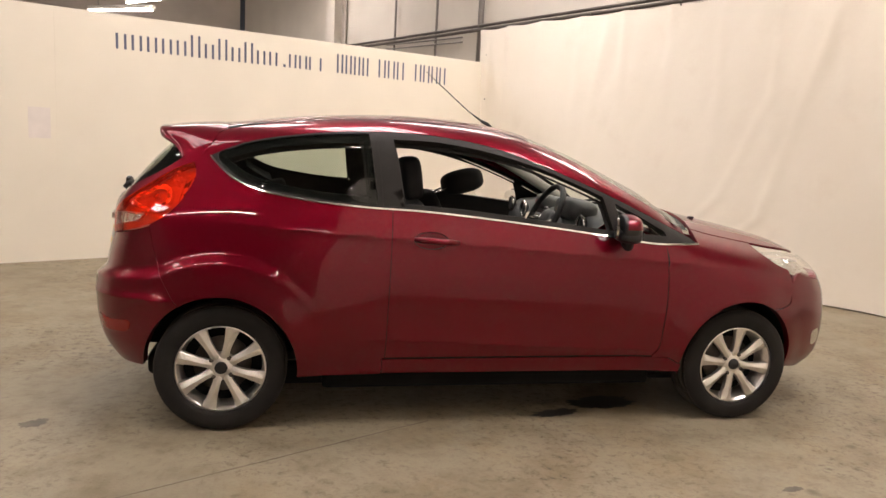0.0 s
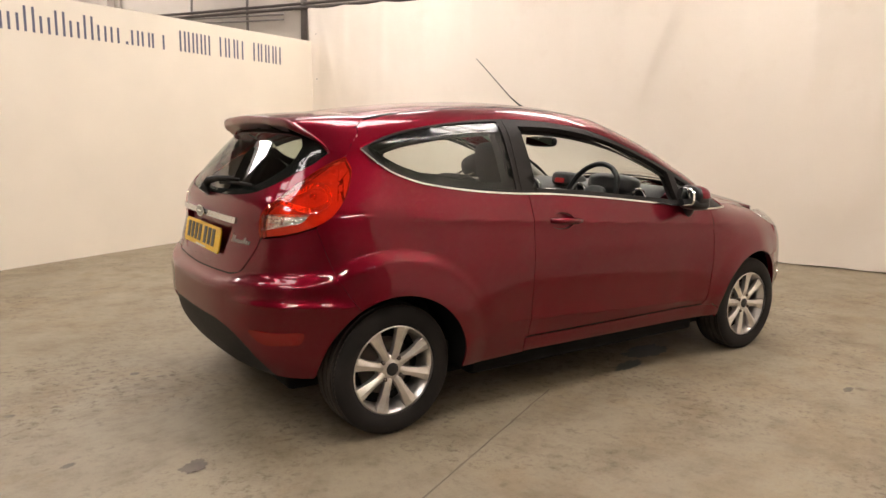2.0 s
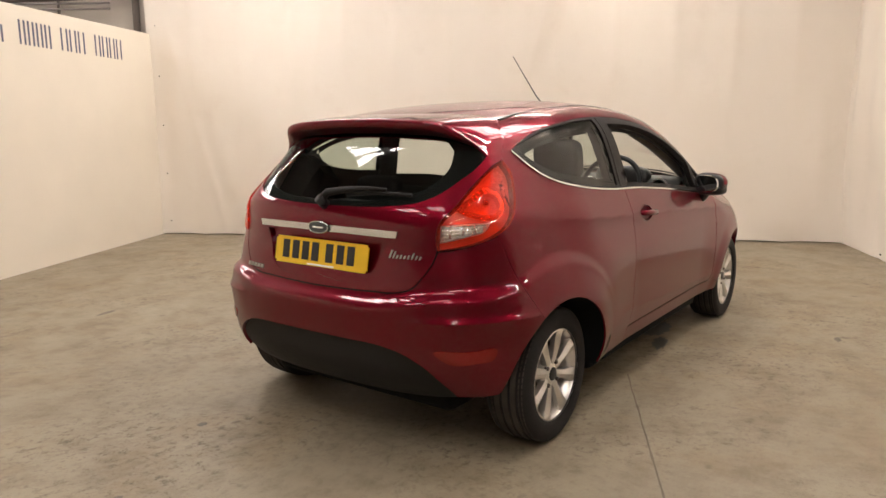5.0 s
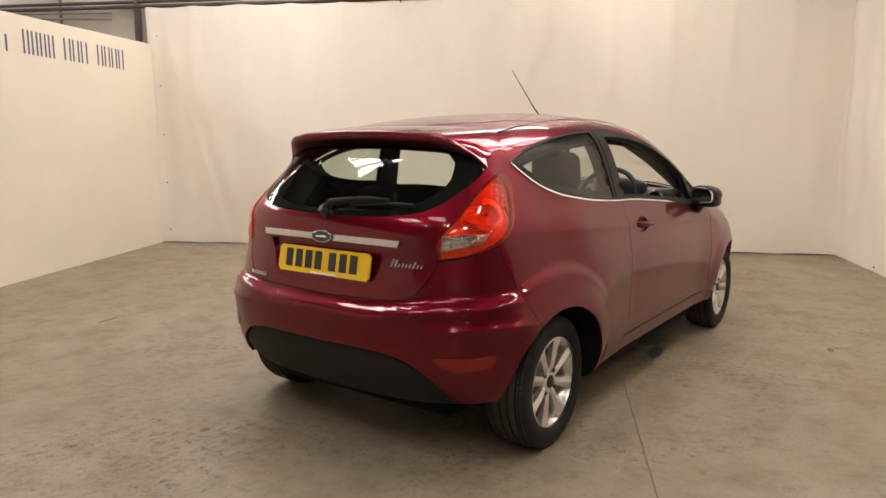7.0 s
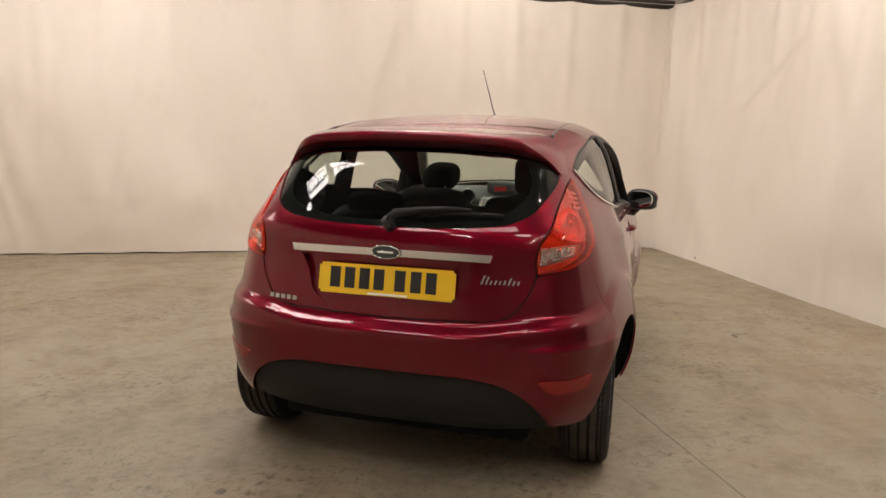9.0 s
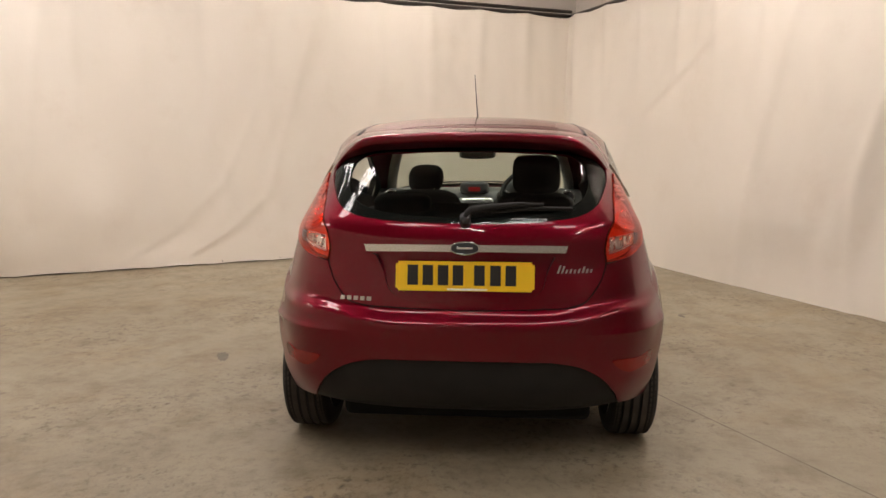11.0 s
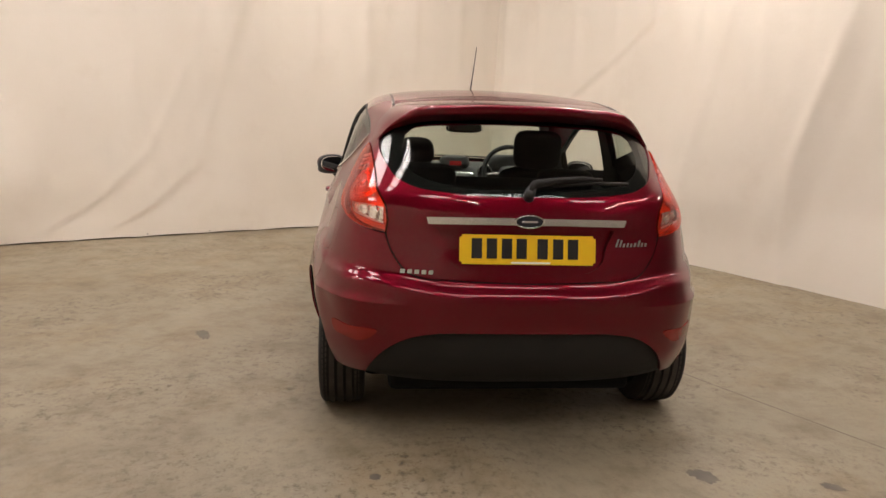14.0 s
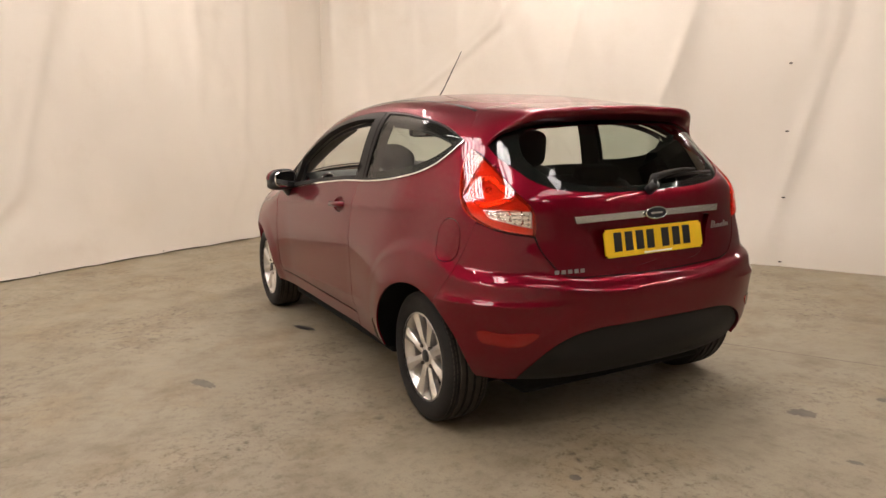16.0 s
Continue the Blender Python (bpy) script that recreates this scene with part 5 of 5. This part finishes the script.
        skirt = cushion((0.118, 0.185, 0.07), (mx + 0.004, sg * my, mz - 0.034), (0, 0, sg * 12), power=2.8)
        part("mirror_base", skirt, M_BLACK, mir)
        stalk = tube([(mx + 0.04, sg * 0.785, 0.845), (mx + 0.035, sg * 0.805, 0.875), (mx + 0.02, sg * 0.83, 0.91), (mx + 0.004, sg * 0.85, 0.94)], [0.018, 0.030, 0.034, 0.034], 12)
        part("mirror_arm", stalk, M_BLACK, mir)
        part("turn_lens", cushion((0.02, 0.10, 0.02), (mx + 0.052, sg * (my + 0.03), mz - 0.002), (0, 0, -sg * 20), power=2.5, n=8), M_CLEAR, mir)
        # trim inside
        hole_q = inset(quarter_glass, 0.042)
        hole_d = inset(door_glass, 0.012)
        card = dense([(-0.33, 0.62, 1), (2.05, 0.55, 1), (2.05, 0.86, 1), (1.9, 1.03, 1), (1.55, 1.17), (1.2, 1.29), (0.8, 1.335), (0.4, 1.315), (0.0, 1.24), (-0.18, 1.19, 1)], 0.03)
        panel("inner_trim", [card, hole_q, hole_d], on_side, M_TRIM, car, h=0.05, lift=-0.045, depth=0.0, flip=flip)
        post = dense([(-0.235, 0.93, 1), (0.13, 0.93, 1), (0.13, 1.09, 1), (0.03, 1.135), (-0.06, 1.185, 1), (-0.19, 1.195, 1), (-0.235, 1.15, 1)], 0.03)
        panel("rear_pillar_trim", [post], on_side, M_TRIM, car, h=0.05, lift=-0.03, depth=0.12, flip=flip)
        # pillar trim beside the windscreen
        line = [on_top(np.array([(x, -float(np.interp(x, left[:, 0], left[:, 1])))]))[0] for x in np.linspace(1.47, 2.16, 8)]
        part("pillar_trim", tube([(p[0] - 0.015, sg * (abs(p[1]) - 0.02), p[2] - 0.045) for p in line], 0.034, 8), M_LINING, car)

    # rear bumper, wraps round the tail
    arch_rear = arch(0.0, 122, 178)
    half_top = dense([(*arch_rear[0],), (-0.235, 0.70), (-0.318, 0.895, 1), (-0.34, 0.889), (-0.425, 0.864), (-0.541, 0.843, 1), (-0.562, 0.80), (-0.60, 0.745), (-0.64, 0.703), (-0.70, 0.684),
                      (-0.80, 0.679), (TAIL, 0.672)], closed=False)
    half_low = np.vstack([arch_rear, dense([(*arch_rear[-1],), (-0.325, 0.285, 1), (-0.40, 0.282), (-0.475, 0.285, 1), (-0.53, 0.345), (-0.60, 0.415), (-0.68, 0.463), (-0.76, 0.483),
                                            (-0.9, 0.489), (TAIL, 0.49)], closed=False)[1:]])
    bumper_loop = np.vstack([both(half_top), both(half_low)[::-1][1:-1]])
    bumper = panel("rear_bumper", [bumper_loop], on_side, M_PAINT, car, h=0.009, depth=0.03, gap=0.0012)
    low_half = dense([(-0.40, 0.28, 1), (-0.475, 0.285, 1), (-0.53, 0.345), (-0.60, 0.415), (-0.68, 0.463), (-0.76, 0.483), (-0.9, 0.489), (TAIL, 0.49)], closed=False)
    foot_half = dense([(-0.40, 0.28), (-0.5, 0.262), (-0.7, 0.247), (TAIL, 0.245)], closed=False)
    panel("lower_valance", [np.vstack([both(low_half), both(foot_half)[::-1][1:-1]])], on_side, M_PLASTIC, bumper, h=0.03, lift=-0.014, depth=0.04, label="textured black plastic lower bumper")
    ref = dense([(-0.565, 0.478), (-0.45, 0.482), (-0.35, 0.478), (-0.362, 0.445), (-0.42, 0.434), (-0.515, 0.436)])
    for loop in (ref, ref * (-1, 1) + (2 * TAIL, 0)):
        panel("reflector", [loop], on_side, M_REFLECTOR, bumper, h=0.02, lift=0.004, depth=0.01, label="dark red rear reflector")
    # front bumper
    fa = arch(2.489, 60, 5)
    f_top = dense([(*fa[0],), (2.78, 0.60), (2.80, 0.70), (2.86, 0.742), (3.05, 0.705), (3.13, 0.70), (3.19, 0.73), (3.3, 0.72), (NOSE_S, 0.70)], closed=False)
    f_low = np.vstack([fa, dense([(*fa[-1],), (2.83, 0.25, 1), (3.0, 0.22), (3.3, 0.2), (NOSE_S, 0.2)], closed=False)[1:]])

    def both_f(line):
        other = line[::-1].copy()
        other[:, 0] = 2 * NOSE_S - other[:, 0]
        return np.vstack([line, other[1:]])
    front = panel("front_bumper", [np.vstack([both_f(f_top), both_f(f_low)[::-1][1:-1]])], on_side, M_PAINT, car, h=0.04, depth=0.03, gap=0.002)
    fog = dense([(3.02, 0.42), (3.10, 0.43), (3.12, 0.37), (3.04, 0.355)])
    for loop in (fog, fog * (-1, 1) + (2 * NOSE_S, 0)):
        panel("fog_light", [loop], on_side, M_CHROME, front, h=0.02, lift=0.004, depth=0.01)
    mouth = both_f(dense([(3.3, 0.5), (3.36, 0.36, 1), (NOSE_S, 0.33)], closed=False))
    mouth = np.vstack([mouth, both_f(dense([(3.3, 0.5), (3.5, 0.56), (NOSE_S, 0.57)], closed=False))[::-1][1:-1]])
    panel("grille", [mouth], on_side, M_BLACK, front, h=0.04, lift=0.003, depth=0.01)

    # under the body: plain blocks, set low to deepen the shade on the floor
    under = block((2.95, 1.24, 0.14), (1.35, 0, 0.215), 0.04)
    part("underbody", under, M_LINER, car)
    part("underbody", block((0.60, 1.02, 0.11), (-0.06, 0, 0.222), 0.03), M_LINER, car)
    # added blocks that keep the strip below the sills dark
    for sg in (1, -1):
        part("sill_shade_block", block((1.62, 0.10, 0.10), (1.25, sg * 0.69, 0.22), 0.02), M_LINER, car)
    part("silencer", tube([(-0.30, 0.30, 0.30), (-0.30, -0.18, 0.30)], 0.07, 20), M_STEEL, car, "dull steel exhaust silencer")

    # seats and cabin
    panel("headlining", [inset(roof_loop, -0.02)], on_top, M_LINING, car, h=0.08, lift=-0.035, depth=0.0)
    part("cabin_floor", block((1.9, 1.36, 0.05), (1.1, 0, 0.31), 0.01), M_TRIM, car)
    part("boot_floor", block((0.62, 1.0, 0.04), (-0.12, 0, 0.55), 0.01), M_TRIM, car)
    part("parcel_shelf", block((0.52, 1.12, 0.03), (-0.10, 0, 0.925), 0.012), M_TRIM, car, "dark carpeted parcel shelf")
    rear = part("rear_seat", cushion((0.2, 1.22, 0.62), (0.30, 0, 0.70), (0, -16, 0), 6), M_SEAT, car, "dark cloth rear bench seat")
    part("seat_cushion", cushion((0.52, 1.22, 0.18), (0.60, 0, 0.48), (0, -4, 0), 6), M_SEAT, rear)
    for y in (0.33, -0.33):
        part("headrest", cushion((0.09, 0.27, 0.10), (0.20, y, 1.01), (0, -12, 0), 4), M_SEAT, rear)
    # the driver's headrest stands upright, the other one is tipped forward
    for y, sx, head, tilt, hx, hz in ((-0.34, 0.93, (0.105, 0.265, 0.215), -8, 0.865, 1.13), (0.32, 1.12, (0.14, 0.215, 0.255), 74, 1.285, 1.09)):
        s = part("front_seat", cushion((0.15, 0.49, 0.62), (sx, y, 0.725), (0, -14, 0), 4.5), M_SEAT, car, "dark cloth front seat")
        part("seat_cushion", cushion((0.52, 0.50, 0.16), (sx + 0.29, y, 0.50), (0, -6, 0), 5), M_SEAT, s)
        for yy in (0.16, -0.16):
            part("side_bolster", cushion((0.13, 0.13, 0.50), (sx + 0.03, y + yy * 1.3, 0.71), (0, -14, 0), 3), M_SEAT, s)
        part("headrest", cushion(head, (hx, y, hz), (0, tilt, 0), 3.0 if tilt > 0 else 4.5), M_SEAT, s)
        for yy in (0.06, -0.06):
            part("headrest_post", tube([(sx - 0.06, y + yy, 0.99), (hx - 0.03 * (tilt > 0), y + yy, hz - 0.05 + 0.04 * (tilt > 0))], 0.006, 8), M_CHROME, s)
    # dashboard
    bm = bmesh.new()
    prof = [(2.19, 0.97), (2.05, 0.985), (1.9, 0.99), (1.78, 0.975), (1.72, 0.93), (1.70, 0.85), (1.74, 0.70), (1.80, 0.55), (2.15, 0.5)]
    rows = [[bm.verts.new((x - 0.05 * (1 - (y / 0.68) ** 2) * (1 if x < 2 else 0.3), y, z + 0.012 * (1 - (y / 0.68) ** 2))) for x, z in prof] for y in np.linspace(-0.70, 0.70, 25)]
    for r0, r1 in zip(rows, rows[1:]):
        for i in range(len(prof) - 1):
            bm.faces.new((r0[i], r0[i + 1], r1[i + 1], r1[i])).smooth = True
    bmesh.ops.recalc_face_normals(bm, faces=bm.faces)
    dash = part("dashboard", bm, M_DASH, car, "dark grey moulded dashboard")
    part("display_hood", cushion((0.16, 0.20, 0.09), (1.76, 0.03, 1.0), (0, 12, 0), 4), M_DASH, dash)
    part("display", block((0.006, 0.08, 0.03), (1.68, 0.03, 1.0), 0.003, (0, 12, 0)), M_DISPLAY, dash, "red glowing dot display")
    part("centre_stack", cushion((0.10, 0.28, 0.11), (1.68, 0.03, 0.885), (0, 25, 0), 5), M_SATIN, dash, "silver centre console fascia")
    part("binnacle", cushion((0.16, 0.34, 0.12), (1.76, -0.345, 1.0), (0, 10, 0), 3.5), M_DASH, dash)
    for y in (0.60, -0.60, 0.24, -0.17):
        vent = part("air_vent", tube([(1.66 + 0.03 * (abs(y) > 0.5), y + 0.045 * math.cos(a), 0.945 + 0.045 * math.sin(a)) for a in np.linspace(0, 2 * math.pi, 24, endpoint=False)],
                                     0.008, 6, closed=True), M_SATIN, dash, "round silver-ringed air vent")
        part("vent_core", cushion((0.03, 0.085, 0.085), (1.675 + 0.03 * (abs(y) > 0.5), y, 0.945), power=2.3, n=10), M_BLACK, vent)
    turn = pose(1.585, -0.335, 0.955) @ pose(0, 0, 0, 0, 26, 0)
    wheel_r = 0.182
    sw = part("steering_wheel", tube([turn @ Vector((0, wheel_r * math.cos(a), wheel_r * math.sin(a))) for a in np.linspace(0, 2 * math.pi, 40, endpoint=False)], 0.0155, 10, closed=True),
              M_RUBBER, car, "black three-spoke steering wheel")
    hubm = cushion((0.06, 0.16, 0.13), (0, 0, 0), power=3)
    bmesh.ops.transform(hubm, matrix=turn @ pose(0.03, 0, -0.01), verts=hubm.verts)
    part("wheel_boss", hubm, M_DASH, sw)
    for a in (-8, 188, 270):
        r = math.radians(a)
        part("wheel_spoke", tube([turn @ Vector((0.025, 0.05 * math.cos(r), 0.05 * math.sin(r))), turn @ Vector((0.0, wheel_r * math.cos(r), wheel_r * math.sin(r)))], [0.02, 0.013], 8), M_SATIN, sw)
    part("steering_column", tube([turn @ Vector((0.05, 0, 0)), turn @ Vector((0.26, 0, -0.02))], 0.045, 12), M_DASH, sw)
    rv = part("rear_view_mirror", cushion((0.04, 0.235, 0.062), (1.49, 0.005, 1.238), (0, 6, 6), 3.5), M_BLACK, car, "black inside mirror on the windscreen")
    part("mirror_glass", block((0.004, 0.21, 0.045), (1.4685, 0.005, 1.240), 0.0015, (0, 6, 6), 1), M_MIRROR, rv)
    part("mirror_stem", tube([(1.50, 0, 1.25), (1.55, 0, 1.305), (1.58, 0, 1.345)], 0.012, 8), M_BLACK, rv)

    # wheels
    def wheel():
        barrel = lathe([(0.188, 0.085), (0.196, 0.082), (0.198, 0.074), (0.190, 0.066), (0.182, 0.055), (0.174, 0.03), (0.170, -0.07), (0.186, -0.09), (0.20, -0.095)], 72)
        w = part("wheel", barrel, M_ALLOY, car, "silver eight-spoke alloy wheel")
        tyre = [(0.190, 0.078), (0.199, 0.088), (0.215, 0.092), (0.235, 0.0945), (0.255, 0.092), (0.269, 0.086), (0.278, 0.077), (0.2825, 0.068)]
        tyre += [(0.2765, 0.060), (0.2765, -0.062), (0.2815, -0.070), (0.278, -0.082), (0.269, -0.092), (0.24, -0.10), (0.20, -0.095)]
        rubber = part("tyre", lathe(tyre, 96), M_TYRE, w, "black rubber tyre with grooved tread")
        # tread: three ribs between two rows of shoulder blocks
        tread = bmesh.new()

        def tread_block(a0, a1, y0, y1, lean, rough):
            low, high = 0.2755, 0.285
            ring = [[tread.verts.new((r * math.cos(a + lean * (y - y0)), y, r * math.sin(a + lean * (y - y0)))) for a, y in ((a0, y0), (a1, y0), (a1, y1), (a0, y1))]
                    for r in (low, high - rough)]
            tread.faces.new(ring[1])
            for i in range(4):
                tread.faces.new((ring[0][i], ring[0][(i + 1) % 4], ring[1][(i + 1) % 4], ring[1][i]))
        turn_by = 2 * math.pi / 72
        for i in range(72):
            a = i * turn_by
            for y0, y1 in ((0.026, 0.048), (-0.011, 0.013), (-0.048, -0.024)):
                tread_block(a, a + turn_by * 1.0, y0, y1, 0, 0)
            tread_block(a, a + turn_by * 0.72, 0.058, 0.0775, 1.2, 0.005)
            tread_block(a, a + turn_by * 0.72, -0.0795, -0.058, 1.2, 0.005)
        bmesh.ops.recalc_face_normals(tread, faces=tread.faces)
        part("tread", tread, M_TREAD, rubber, "dusty worn tread")
        part("wheel_back", lathe([(0.0, -0.02), (0.172, -0.02)], 48), M_LINER, w)
        part("inner_cover", lathe([(0.0, -0.090), (0.15, -0.096), (0.203, -0.097)], 48), M_LINER, w)
        part("brake_disc", lathe([(0.0, 0.012), (0.07, 0.012), (0.072, 0.0), (0.125, 0.0), (0.125, -0.015), (0.0, -0.015)], 48), M_STEEL, w)
        # spoke: waisted, with a sharp ridge along its middle
        sp = bmesh.new()
        sect = []
        for r, half, y, ridge in ((0.030, 0.0175, 0.054, 0.0), (0.06, 0.0175, 0.066, 0.003), (0.09, 0.0175, 0.071, 0.006), (0.12, 0.020, 0.074, 0.008), (0.15, 0.0245, 0.076, 0.009),
                                  (0.168, 0.0285, 0.077, 0.008), (0.187, 0.031, 0.078, 0.004)):
            sect.append([sp.verts.new((r, yy, xx)) for xx, yy in ((-half, y - 0.032), (-half, y - ridge - 0.002), (-half + 0.002, y - ridge), (-0.0015, y + 0.002), (0.0015, y + 0.002),
                                                                 (half - 0.002, y - ridge), (half, y - ridge - 0.002), (half, y - 0.032))])
        for a, b in zip(sect, sect[1:]):
            for i in range(7):
                sp.faces.new((a[i], a[i + 1], b[i + 1], b[i]))
        bmesh.ops.recalc_face_normals(sp, faces=sp.faces)
        for f in sp.faces:
            f.smooth = False
        me = bpy.data.meshes.new("spoke")
        sp.to_mesh(me)
        sp.free()
        me.materials.append(M_ALLOY)
        for k in range(8):
            o = part("spoke", me, None, w)
            o.matrix_local = pose(0, 0, 0, 0, 22.5 + 45 * k, 0)
        part("hub_face", lathe([(0.0, 0.064), (0.036, 0.064), (0.040, 0.060), (0.058, 0.056), (0.062, 0.045), (0.062, 0.02)], 40), M_ALLOY, w)
        part("centre_cap", lathe([(0.0, 0.071), (0.024, 0.071), (0.028, 0.068), (0.028, 0.060)], 32), M_BLACK, w, "dark centre cap")
        nut = lathe([(0.0, 0.064), (0.007, 0.064), (0.0085, 0.062), (0.0085, 0.045)], 6)
        nme = bpy.data.meshes.new("wheel_nut")
        nut.to_mesh(nme)
        nut.free()
        nme.materials.append(M_STEEL)
        for k in range(4):
            o = part("wheel_nut", nme, None, w)
            o.matrix_local = pose(0.054 * math.cos(math.radians(45 + 90 * k)), 0.006, 0.054 * math.sin(math.radians(45 + 90 * k)))
            # flat black disc on the hub stands for the shaded recess
            hole = part("nut_hole_shade", lathe([(0.0, 0.0612), (0.0105, 0.0612)], 16), M_BLACK, w)
            hole.matrix_local = pose(0.054 * math.cos(math.radians(45 + 90 * k)), 0, 0.054 * math.sin(math.radians(45 + 90 * k)))
        return w
    first = wheel()
    spots = [pose(0, -0.708, HUB_Z, 0, 7, 180), pose(2.489, -0.73, HUB_Z, 0, 15, 180), pose(0, 0.708, HUB_Z, 0, 4, 0), pose(2.489, 0.73, HUB_Z, 0, -10, 0)]
    first.matrix_basis = spots[0]
    for m in spots[1:]:
        copy_thing(first, m)
    return car


build_car()
